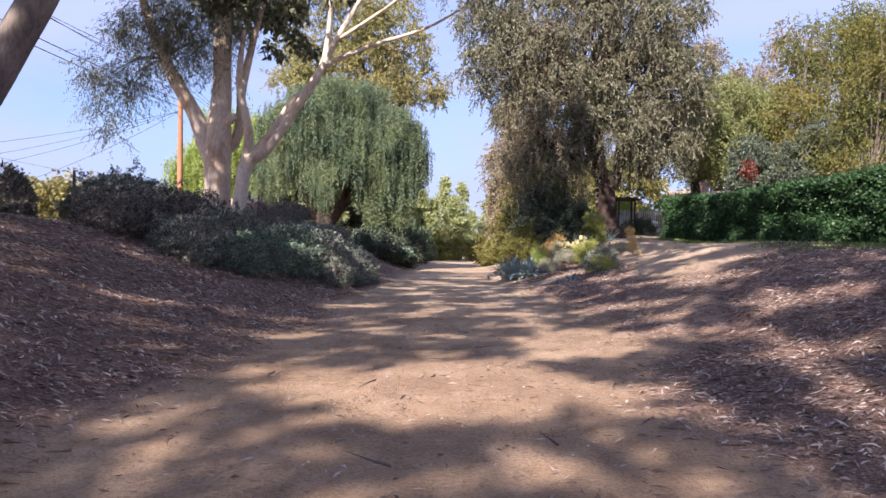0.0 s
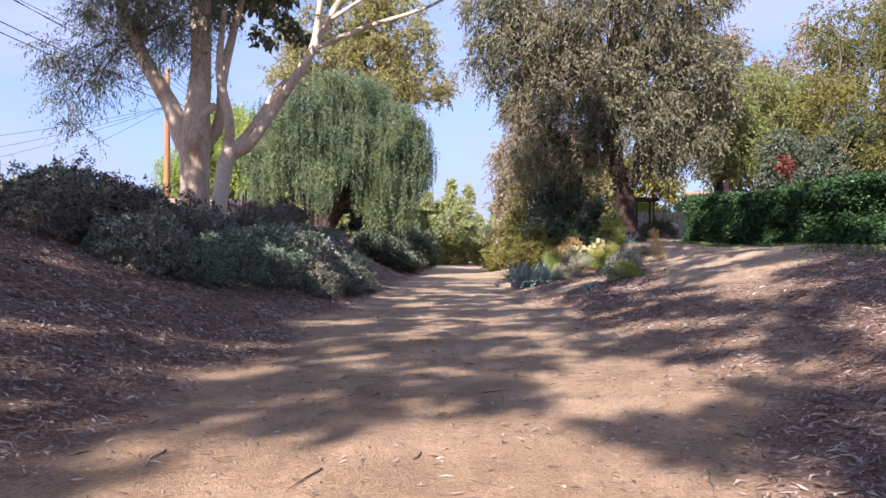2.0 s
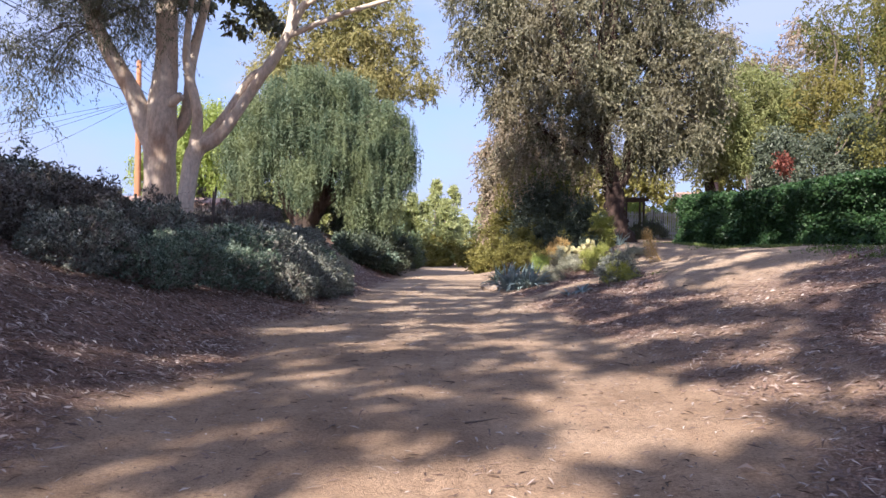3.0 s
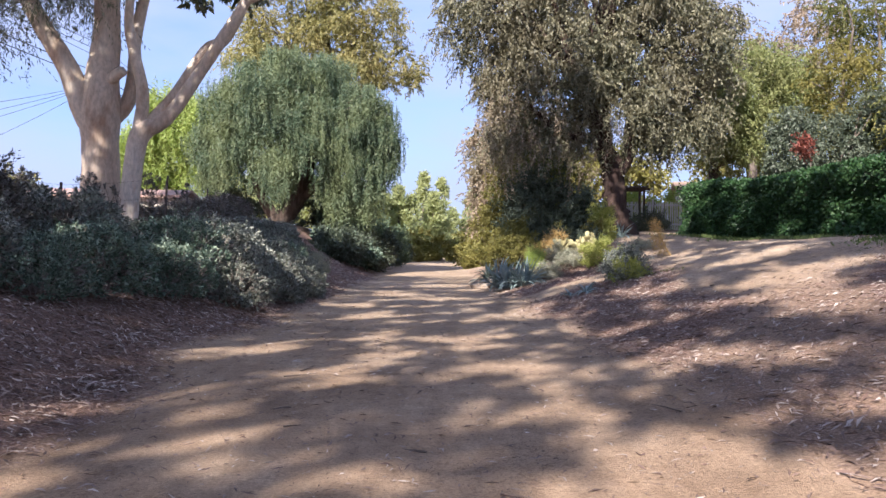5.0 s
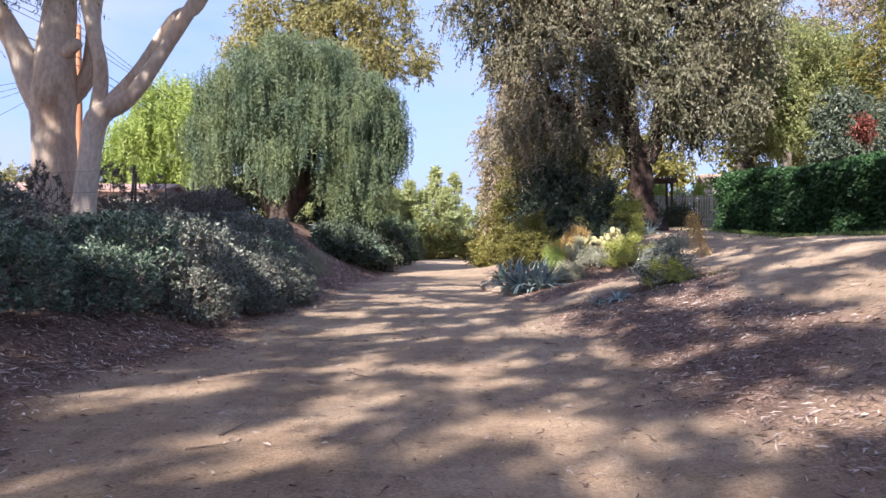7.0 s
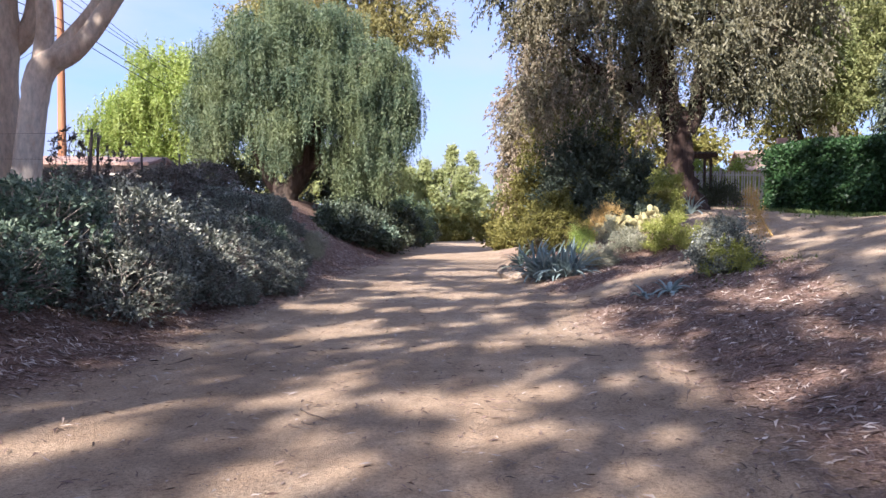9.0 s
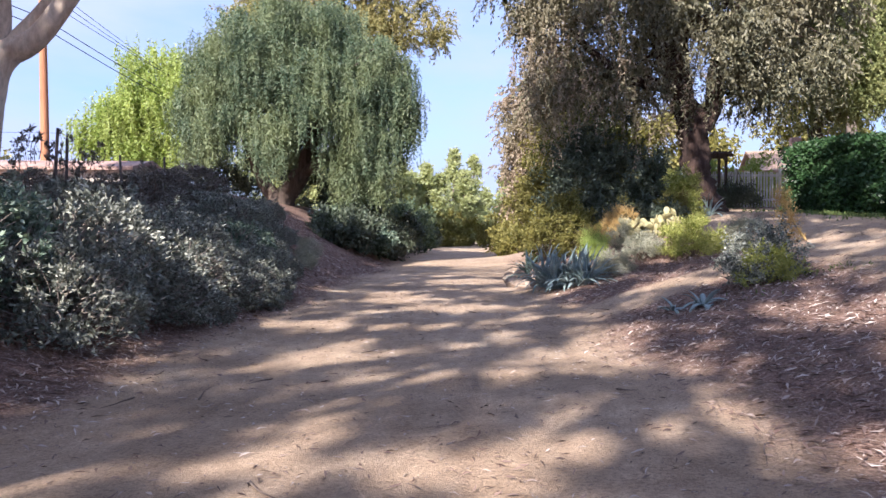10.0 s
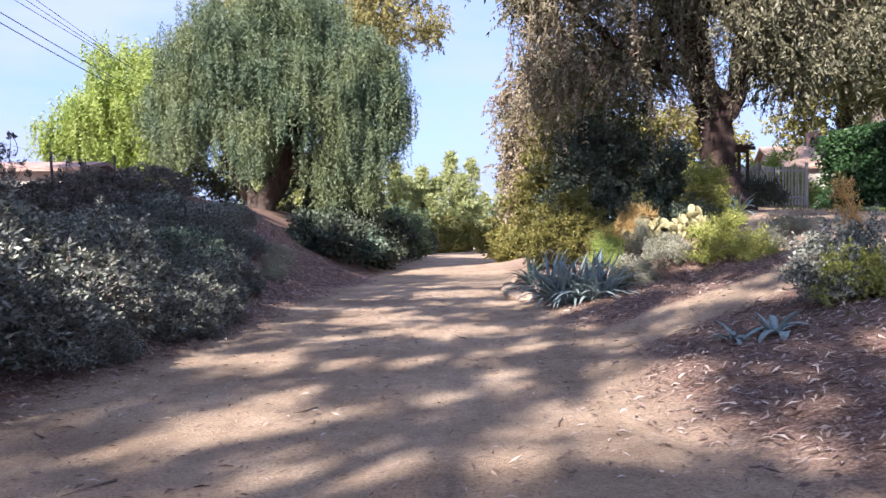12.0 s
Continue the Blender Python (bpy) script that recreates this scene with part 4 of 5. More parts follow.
# dense grey-green shrubs along the bank
bank = [shrub("bank_shrub", (-6.5, 18.0, 0.5), 1.25, 1.25, 1.5, lf, lab, 115, 0.16, 13, 9, 0.16, 0.085, 0.04, 80, "shrubs along the bank", tips=480, bark=STEM) for lf, lab in (
    (LEAF_SHRUB, "dense grey-green shrub with tangled dry stems on the bank"), (LEAF_SHRUB, "dense grey-green shrub with tangled dry stems on the bank"),
    (LEAF_SHRUB_DRY, "half-dry brownish grey shrub with bare stems on the bank"), (LEAF_SHRUB_GREEN, "low dense green shrub on the foot of the bank"))]
BANK_FRONT = [(-5.3, 18.0, 0.6), (-6.2, 17.4, 0.75), (-5.25, 19.6, 0.82), (-6.4, 20.8, 1.0), (-4.65, 21.4, 0.74), (-5.1, 22.8, 0.98), (-3.9, 23.2, 0.78), (-4.5, 24.7, 1.0), (-3.75, 25.3, 0.78), (-5.55, 26.6, 1.1), (-4.15, 27.0, 0.95), (-4.85, 28.8, 1.0), (-3.55, 28.4, 0.66), (-4.15, 30.6, 0.7), (-5.55, 30.8, 0.95), (-3.7, 29.6, 0.72), (-3.8, 31.0, 0.7), (-4.7, 32.2, 0.85), (-5.7, 34.6, 0.9), (-4.6, 33.4, 0.7), (-5.6, 36.4, 0.8), (-3.25, 26.2, 0.42), (-3.1, 28.9, 0.4), (-3.4, 30.2, 0.5), (-3.9, 33.9, 0.45), (-4.7, 35.4, 0.5), (-5.2, 38.6, 0.5), (-6.4, 41.2, 0.6)]
BANK_BACK = [(-7.9, 17.6, 0.85), (-7.3, 18.8, 1.05), (-8.8, 19.6, 1.1), (-7.9, 22.0, 1.1), (-6.45, 24.6, 1.05), (-6.45, 28.4, 1.0), (-11.3, 17.2, 0.95), (-6.95, 31.2, 1.05), (-6.6, 33.4, 0.95), (-8.0, 34.4, 1.15), (-9.4, 32.0, 1.1), (-7.6, 37.0, 1.0), (-9.2, 38.0, 1.3), (-10.8, 35.5, 1.3), (-9.95, 24.0, 1.0), (-9.0, 41.0, 1.0), (-11.5, 41.0, 1.4), (-6.6, 39.6, 0.75)]
placed = set()
for i, (px, py, sc) in enumerate(BANK_FRONT + BANK_BACK):
    kind = 3 if px > -5.4 and py < 23 or (px, py) == (-4.7, 32.2) else 2 if px < -6.4 and i % 3 else i % 2
    m = pose(px, py, float(gz(px, py)) - 0.08, 0, 0, R.uniform(0, 360))
    if kind in placed:
        b = copy_thing(bank[kind], m)
    else:
        b = bank[kind]
        b.matrix_basis = m
        placed.add(kind)
    low = 0.5 if px < -7.5 and 30 < py < 40 else 0.66 if px < -6.4 and py > 21 else 1.0 if py > 21 else 1.14
    b.scale = (sc, sc, sc * R.uniform(0.74, 0.92) * low)

# leggy shoots that stand above the bank shrubs
for px, py, h in ((-7.6, 31.4, 1.9), (-8.5, 30.4, 1.8), (-7.2, 33.2, 1.5), (-8.9, 27.4, 1.6), (-7.7, 25.6, 1.5), (-8.3, 23.0, 1.6), (-9.2, 33.0, 1.7), (-7.0, 20.6, 1.4)):
    shrub("leggy_shrub", ground_at(px, py), 0.42, 0.42, h, LEAF_SHRUB_DRY, "leggy half-bare shrub with thin upright stems", 14, 0.1, 8, 7, 0.12, 0.06, 0.028, 14, "leggy shrubs on the bank", tips=46, bark=TWIG)
for px, py in ((-3.9, 36.6), (-4.6, 40.2), (-4.2, 38.4)):
    shrub("dry_grass", ground_at(px, py, 0.02), 0.42, 0.42, 0.3, LEAF_GREY, "tuft of pale dry grass on the bare slope", 26, 0.1, 10, 8, 0.1, 0.22, 0.009, 6, "dry grass tufts", "grass", -0.6)

# shrubs along the left of the far trail
for px, py, sx, sz in ((-4.4, 47.5, 1.3, 1.6), (-3.8, 49.8, 1.1, 1.3), (-3.3, 53, 1.3, 1.5), (-5.6, 52.4, 0.9, 1.0), (-5.2, 56.5, 1.7, 2.2), (-4.2, 51.5, 1.5, 1.8), (-3.6, 55, 1.6, 1.5), (-5.2, 58, 2.2, 2.6), (-3.4, 62, 1.8, 2.2), (-3.2, 68, 2.0, 3.0), (-5.5, 66, 2.6, 4.2), (-3.5, 75, 2.2, 3.5), (-2.8, 84, 1.8, 2.0)):
    shrub("shrub", ground_at(px, py), sx, sx, sz, LEAF_SHRUB_GREEN if sz < 1.4 else LEAF_DARK if sz < 2.5 else LEAF_PEPPER, "grey-green shrub on the foot of the far bank", 90, 0.42, 15, 10, 0.35, 0.19, 0.09, 12, "shrubs along the far bank")
# dark shrubs added in place of the black shade under the pepper crown
for px, py, sx, sz in ((-10.8, 58.0, 2.2, 4.6), (-8.4, 58.6, 2.2, 4.8), (-5.8, 58.6, 2.0, 4.2), (-12.8, 57.0, 1.8, 3.6)):
    shrub("shrub", ground_at(px, py), sx, sx, sz, LEAF_DARK, "dark dense shrub added to fill the shaded void behind the pepper trunk", 90, 0.4, 15, 10, 0.3, 0.16, 0.08, 12, "shrubs behind the pepper tree")
for px, py, sx, sz in ((4.6, 62, 1.6, 1.6), (5.4, 70, 2.0, 2.6), (5.8, 78, 2.0, 2.2), (2.2, 98, 2.2, 3.0), (-0.6, 97, 2.2, 4.0), (4.8, 90, 2.2, 2.0), (0.6, 96, 1.6, 1.6), (-1.4, 92, 1.4, 1.6)):
    shrub("shrub", ground_at(px, py), sx, sx, sz, LEAF_OLIVE, "sunlit olive shrub at the far trail side", 70, 0.45, 15, 10, 0.35, 0.24, 0.11, 12, "shrubs along the far trail")

# ---- ivy hedge ----
def hedge():
    y0, y1 = 12.0, 40.8
    at = (float(hedge_x(26)) + 0.6, 26.0, float(gz(hedge_x(26), 26)) - 0.1)
    t = thing("ivy_hedge", at, "long dense ivy hedge with a rounded top", "hedge")
    n = 80000
    y = R.uniform(y0, y1, n)
    arc = R.uniform(0, 1, n) ** 0.9
    base = gz(hedge_x(y), y)
    h = 2.35 + 0.3 * np.clip((30 - y) / 10, 0, 1) + 0.12 * waves(y, y * 0, 0.8, 21)
    wob = 0.16 * waves(y, arc * 6, 1.3, 22) + 0.10 * waves(y, arc * 9, 3.2, 23)
    front = arc < 0.62
    zf = np.where(front, arc / 0.62 * (h - 0.35), h - 0.35 + 0.35 * np.sin((arc - 0.62) / 0.38 * math.pi * 0.75))
    xf = np.where(front, 0.12 * np.sin(arc / 0.62 * 3), (1 - np.cos((arc - 0.62) / 0.38 * math.pi * 0.75)) * 0.7)
    x = hedge_x(y) + xf - wob
    end = y > 39.6
    x = np.where(end, x + (y - 39.6) * 0.8 * R.uniform(0, 1, n), x)
    P = np.stack([x, y, base + zf + R.uniform(-0.05, 0.05, n)], -1) + R.normal(0, 0.05, (n, 3)) - np.array(at)
    D = unit(R.normal(0, 0.5, (n, 3)) + np.array([-0.5, 0, -0.35]) + np.where(front, 0, 1)[:, None] * np.array([0.2, 0, 0.6]))
    part("ivy", leaves("ivy", P, D, R.uniform(0.07, 0.15, n), R.uniform(0.06, 0.12, n), 0.12), LEAF_IVY, t)
    # core shell painted near-black, as the shade between the ivy leaves
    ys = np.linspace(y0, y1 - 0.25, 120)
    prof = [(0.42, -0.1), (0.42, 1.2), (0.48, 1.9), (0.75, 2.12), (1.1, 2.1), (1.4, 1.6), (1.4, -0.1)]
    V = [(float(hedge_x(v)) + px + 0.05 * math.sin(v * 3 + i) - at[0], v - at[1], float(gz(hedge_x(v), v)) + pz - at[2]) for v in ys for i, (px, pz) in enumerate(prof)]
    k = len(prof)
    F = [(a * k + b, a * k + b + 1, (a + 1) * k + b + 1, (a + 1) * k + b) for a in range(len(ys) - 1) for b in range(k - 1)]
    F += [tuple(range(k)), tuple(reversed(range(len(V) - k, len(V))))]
    me = bpy.data.meshes.new("shade_core")
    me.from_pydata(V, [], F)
    part("shade_core", me, SHADE_CORE, t)


hedge()


def tuft(name, n, fx, fy, keep, L, W, mat, label, category):
    x, y = fx, fy
    k = R.uniform(size=n) < keep
    x, y = x[k], y[k]
    m = len(x)
    P = np.stack([x, y, gz(x, y) - 0.01], -1)
    D = unit(R.normal(0, 0.55, (m, 3)) + np.array([0, 0, 0.9]))
    return tagged(part(name, leaves(name, P, D, R.uniform(*L, m), R.uniform(*W, m)), mat), label, category, kind="stuff")


wx, wy = R.uniform(9.3, 13.2, 9000), R.uniform(14.5, 23.0, 9000)
tuft("terrace_weeds", 9000, wx, wy, np.clip(0.5 + waves(wx, wy, 1.1, 37), 0, 1) * np.clip((wx - 9.3) / 1.5, 0, 1), (0.05, 0.14), (0.02, 0.06), GRASS, "low green weeds spreading from the hedge", "weeds")
gyy = R.uniform(11, 39, 26000)
gxx = hedge_x(gyy) - 0.1 - np.abs(R.normal(0, 0.75, 26000))
tuft("hedge_foot_weeds", 26000, gxx, gyy, np.clip(0.55 + 0.6 * waves(gxx, gyy, 1.4, 31), 0, 1), (0.05, 0.16), (0.02, 0.06), GRASS, "low green weeds along the foot of the hedge", "weeds")

# ---- garden bed on the terrace edge ----
def blade(length, width, rise, bend, fold=0.25):
    """A thick succulent leaf that rises from the origin and curves outwards along +x."""
    bm = bmesh.new()
    prev = None
    n = 7
    for i in range(n):
        u = i / (n - 1)
        w = width * (0.62 + 1.1 * u - 1.72 * u * u * u) * 0.5 + 0.003
        th = width * 0.16 * (1 - u) + 0.004
        ang = rise - bend * u * u
        x, z = length * u * math.cos(ang), length * u * math.sin(ang)
        ring = [bm.verts.new((x - fold * w * math.sin(ang), s * w, z + fold * w * math.cos(ang))) for s in (1, -1)]
        low = bm.verts.new((x + th * math.sin(ang), 0, z - th * math.cos(ang)))
        mid = bm.verts.new((x, 0, z))
        cur = [ring[0], mid, ring[1], low]
        if prev:
            for a in range(4):
                bm.faces.new((prev[a], prev[(a + 1) % 4], cur[(a + 1) % 4], cur[a]))
        prev = cur
    me = bpy.data.meshes.new("leaf")
    bm.to_mesh(me)
    bm.free()
    me.polygons.foreach_set("use_smooth", [True] * len(me.polygons))
    return me


def rosette(name, x, y, n, size, width, mat, label, low=0.15, high=1.45, spread=0.0, offsets=((0, 0),), lift=0.0):
    t = thing(name, ground_at(x, y, 0.03 - lift), label, "agave")
    kinds = [blade(size, width, high - (high - low) * k / 4, 0.15 + 0.35 * (k / 4)) for k in range(5)]
    for me in kinds:
        me.materials.append(mat)
    for ox, oy in offsets:
        for i in range(n):
            k = min(4, int(5 * (i / n) ** 0.8))
            ob = new("leaf", kinds[k])
            ob.parent = t
            sc = R.uniform(0.75, 1.12)
            ob.matrix_basis = pose(ox + R.normal(0, 0.05), oy + R.normal(0, 0.05), 0, R.normal(0, 8), R.normal(0, 7), i * 137.5 + R.normal(0, 14)) @ Matrix.Diagonal((sc, sc * R.uniform(0.8, 1.15), sc, 1))
    return t


rosette("agave", 3.6, 33.0, 34, 1.12, 0.10, AGAVE_SKIN, "large clump of blue-grey agave with stiff upright leaves", 0.55, 1.5, offsets=((0, 0), (0.5, 0.2), (-0.5, 0.4), (0.2, -0.4), (-0.3, -0.2), (0.45, -0.5)))
rosette("agave", 3.0, 36.4, 26, 0.72, 0.10, AGAVE_DARK, "dark green spiky agave behind the edging stones", 0.3, 1.45)
rosette("agave", 4.62, 25.8, 13, 0.38, 0.09, AGAVE_SKIN, "small flattened agave rosette on leaf litter", 0.12, 0.8, lift=0.07)
rosette("agave", 4.22, 25.9, 9, 0.32, 0.08, AGAVE_SKIN, "small flattened agave offset on leaf litter", 0.12, 0.7, lift=0.07)
rosette("agave", 6.9, 37.5, 18, 0.85, 0.10, AGAVE_SKIN, "grey upright agave between garden shrubs", 0.6, 1.5)
rosette("agave", 8.8, 37.6, 16, 0.75, 0.09, AGAVE_SKIN, "grey upright agave between garden shrubs", 0.5, 1.5)


def rock(x, y, r, seed, label="rounded tan edging stone beside the trail"):
    bm = bmesh.new()
    bmesh.ops.create_icosphere(bm, subdivisions=3, radius=r)
    for v in bm.verts:
        f = 1 + 0.28 * noise.noise(v.co * (1.6 / r) + Vector((seed, 0, 0))) + 0.10 * noise.noise(v.co * (4 / r) + Vector((seed, 3, 0)))
        v.co = Vector((v.co.x * f * 1.15, v.co.y * f, v.co.z * f * 0.8))
    ob = part("rock", bm, STONE)
    ob.location = (x, y, float(gz(x, y)) + r * 0.35)
    return tagged(ob, label, "rock", "edging stones")


for i, (rx, ry, rr) in enumerate(((2.55, 35.6, 0.22), (2.75, 34.8, 0.17), (2.5, 36.6, 0.2), (2.6, 37.8, 0.18), (2.95, 34.2, 0.13), (2.6, 39.2, 0.17), (2.5, 38.5, 0.14))):
    rock(rx, ry, rr, i * 7.3)


def prickly_pear(x, y, n, label):
    t = thing("prickly_pear", ground_at(x, y, 0.03), label, "cactus")
    bm = bmesh.new()
    bmesh.ops.create_uvsphere(bm, u_segments=10, v_segments=7, radius=1)
    for v in bm.verts:
        v.co = Vector((v.co.x * 0.12 * (1 + 0.25 * v.co.z), v.co.y * 0.028, (v.co.z + 1) * 0.17))
    me = bpy.data.meshes.new("pad")
    bm.to_mesh(me)
    bm.free()
    me.polygons.foreach_set("use_smooth", [True] * len(me.polygons))
    me.materials.append(CACTUS_SKIN)
    tips = [pose(R.normal(0, 0.28), R.normal(0, 0.22), 0, R.normal(0, 12), R.normal(0, 16), R.uniform(0, 180)) for _ in range(n // 4)]
    for i in range(n):
        ob = new("pad", me)
        ob.parent = t
        m = tips[i % len(tips)]
        ob.matrix_basis = m @ Matrix.Scale(R.uniform(0.55, 0.85), 4)
        tips[i % len(tips)] = m @ pose(R.normal(0, 0.05), 0, 0.21, R.normal(0, 22), R.normal(0, 30), R.normal(0, 40))
        if i % 3 == 0:
            tips.append(m @ pose(0.05, 0, 0.2, R.normal(0, 20), 40, R.normal(0, 50)))
    return t


prickly_pear(6.75, 35.6, 110, "pale prickly pear cactus with yellowed pads")
prickly_pear(6.1, 36.0, 70, "pale prickly pear cactus with yellowed pads")

def garden(rows):
    for x, y, r, h, lf, lab, cnt, sz, ll, ww in rows:
        shrub("shrub", ground_at(x, y, 0.04), r, r, h, lf, lab, cnt, sz, 15, 10, 0.3 if r > 0.85 else 0.13, ll, ww, 20, droop=-0.3)


BED_FRONT = [
    (6.85, 33.0, 0.74, 1.05, LEAF_YELLOW, "bright yellow-green rounded shrub in the garden bed", 150, 0.14, 0.05, 0.026),
    (8.0, 37.6, 0.5, 1.7, LEAF_YELLOW, "upright yellow-olive conical shrub", 90, 0.16, 0.08, 0.025),
    (7.5, 37.0, 0.36, 1.1, LEAF_OLIVE, "upright yellow-olive shrub in the bed", 60, 0.15, 0.08, 0.025),
    (4.55, 38.3, 0.8, 1.9, LEAF_OLIVE, "rounded olive shrub at the bed's edge", 130, 0.22, 0.08, 0.035),
    (3.7, 37.8, 0.55, 1.5, LEAF_OLIVE, "rounded dark olive shrub at the bed's edge", 80, 0.2, 0.08, 0.035),
    (4.7, 35.3, 0.38, 0.65, LEAF_LIME, "small vivid green feathery bush in the bed", 60, 0.12, 0.10, 0.012),
    (5.7, 36.8, 0.55, 1.0, LEAF_STRAW, "dry tawny grassy mound", 70, 0.14, 0.16, 0.010),
    (5.2, 37.2, 0.5, 0.9, LEAF_OLIVE, "tawny olive grassy mound", 60, 0.14, 0.14, 0.012),
]
BED_BACK = [
    (6.3, 37.8, 0.5, 1.1, LEAF_OLIVE, "low yellow-olive mound in the garden bed", 60, 0.16, 0.09, 0.03),
    (5.0, 33.8, 0.55, 0.45, LEAF_GREY, "low silver-grey mounding plant", 80, 0.11, 0.05, 0.02),
    (5.9, 34.3, 0.55, 0.5, LEAF_GREY, "low silver-grey mounding plant", 80, 0.11, 0.05, 0.02),
    (7.9, 33.8, 0.6, 0.26, LEAF_GREY, "low pale ground cover plant", 60, 0.1, 0.05, 0.02),
    (8.6, 34.2, 0.5, 0.24, LEAF_GREY, "low pale ground cover plant", 50, 0.1, 0.05, 0.02),
    (5.5, 35.6, 0.45, 0.8, LEAF_GREY, "grey twiggy bush among cactus pads", 50, 0.14, 0.06, 0.014),
    (5.95, 26.9, 0.58, 0.85, LEAF_SHRUB, "small rounded grey-green bush on the slope", 110, 0.13, 0.05, 0.028),
    (5.95, 26.7, 0.5, 0.5, LEAF_YELLOW, "low yellowed growth under the slope bush", 50, 0.12, 0.05, 0.025),
]
UNDER_TREES = [
    (5.6, 41.0, 1.75, 4.2, LEAF_DARK, "tall dark green shrub beneath the old eucalyptus", 260, 0.36, 0.13, 0.065),
    (3.9, 42.0, 0.9, 3.4, LEAF_OLIVE, "yellowing tall shrub beneath the old eucalyptus", 110, 0.32, 0.13, 0.06),
    (7.4, 39.2, 0.9, 2.3, LEAF_DARK, "dark green shrub beside the old trunk", 120, 0.3, 0.12, 0.06),
    (7.2, 36.8, 0.6, 0.8, LEAF_DARK, "dark low shrub behind the garden bed", 60, 0.2, 0.09, 0.04),
    (6.2, 37.6, 0.9, 0.9, LEAF_DARK, "dark low shrub behind the garden bed", 70, 0.25, 0.09, 0.04),
    (12.2, 49.0, 1.6, 2.0, LEAF_LIME, "sunlit yellow-green bush behind the picket fence", 90, 0.3, 0.16, 0.08),
    (14.8, 49.4, 1.6, 2.0, LEAF_LIME, "sunlit yellow-green bush behind the picket fence", 90, 0.3, 0.16, 0.08),
    (12.4, 44.6, 0.9, 0.9, LEAF_DARK, "dark dry bush at the foot of the gate", 60, 0.22, 0.09, 0.03),
    (11.3, 44.4, 0.7, 0.7, LEAF_DARK, "dark dry bush at the foot of the gate", 50, 0.2, 0.09, 0.03),
]
for rows in (BED_FRONT, BED_BACK, UNDER_TREES):
    garden(rows)


def plume(x, y):
    """A dead leaning flower stalk with a straw-coloured plume."""
    t = thing("dry_plume", ground_at(x, y, 0.03), "dead straw-coloured flower plume leaning on a stalk", "plant")
    part("stalk", tubes("stalk", [[(0.55, -0.2, 0, 0.025), (0.3, -0.1, 0.4, 0.022), (0.1, 0, 0.85, 0.016), (0.0, 0, 1.15, 0.008)]], 6, 5), LEAF_STRAW, t)
    c = np.array([(0.18 - 0.22 * u, 0, 0.1 + 1.1 * u, 0.16 * (1.15 - u * 0.7)) for u in np.linspace(0, 1, 16)])
    part("plume", spray("plume", c, 16, 8, 0.2, 0.09, 0.012, -0.3, -0.4), LEAF_STRAW, t)


plume(8.1, 30.9)

# ---- gate, picket fence and house behind the terrace ----
def paling_fence():
    at = ground_at(12.9, 46.2, 0.05)
    t = thing("picket_fence", at, "weathered white picket fence with vines", "fence")
    for x in (-1.9, 0.0, 1.9):
        part("post", box(bmesh.new(), (x - 0.05, -0.05, 0), (x + 0.05, 0.05, 1.75), 0.008), WHITE_PAINT, t)
    for z in (0.35, 1.4):
        part("rail", box(bmesh.new(), (-1.95, 0.03, z), (1.95, 0.07, z + 0.09), 0.006), WHITE_PAINT, t)
    bm = box(bmesh.new(), (-0.032, -0.012, 0.08), (0.032, 0.012, 1.6), 0.004)
    me = bpy.data.meshes.new("picket")
    bm.to_mesh(me)
    bm.free()
    me.materials.append(WHITE_PAINT)
    for i in range(31):
        ob = new("picket", me)
        ob.parent = t
        ob.matrix_basis = pose(-1.85 + i * 0.123, 0.012, R.normal(0, 0.02), 0, R.normal(0, 0.8), 0)
    part("vine", tubes("vine", [[(x0, -0.08, 0, 0.02), (x0 + R.normal(0, 0.2), -0.1, 0.8, 0.016), (x0 + R.normal(0, 0.35), -0.1, 1.7, 0.008)] for x0 in R.uniform(-1.6, 0.6, 11)], 5, 4), TWIG, t)


def arbor():
    at = ground_at(11.6, 45.6, 0.05)
    t = thing("gate_arbor", at, "dark timber gate arbor with a small flat roof", "arbor")
    for x in (-0.5, 0.5):
        for y in (-0.4, 0.4):
            part("post", box(bmesh.new(), (x - 0.05, y - 0.05, 0), (x + 0.05, y + 0.05, 2.2), 0.008), DARK_WOOD, t)
    for y in (-0.42, 0.38):
        part("beam", box(bmesh.new(), (-0.8, y, 2.2), (0.8, y + 0.05, 2.34), 0.006), DARK_WOOD, t)
    for i in range(7):
        part("slat", box(bmesh.new(), (-0.72 + i * 0.22, -0.65, 2.342), (-0.66 + i * 0.22, 0.65, 2.42), 0.005), DARK_WOOD, t)
    gate = part("gate", box(bmesh.new(), (-0.44, 0.35, 0.2), (0.44, 0.38, 0.28), 0.005), WHITE_PAINT, t, "white painted gate")
    part("rail", box(bmesh.new(), (-0.44, 0.35, 1.1), (0.44, 0.38, 1.18), 0.005), WHITE_PAINT, gate)
    for i in range(6):
        part("picket", box(bmesh.new(), (-0.42 + i * 0.15, 0.322, 0.1), (-0.34 + i * 0.15, 0.347, 1.35), 0.004), WHITE_PAINT, gate)


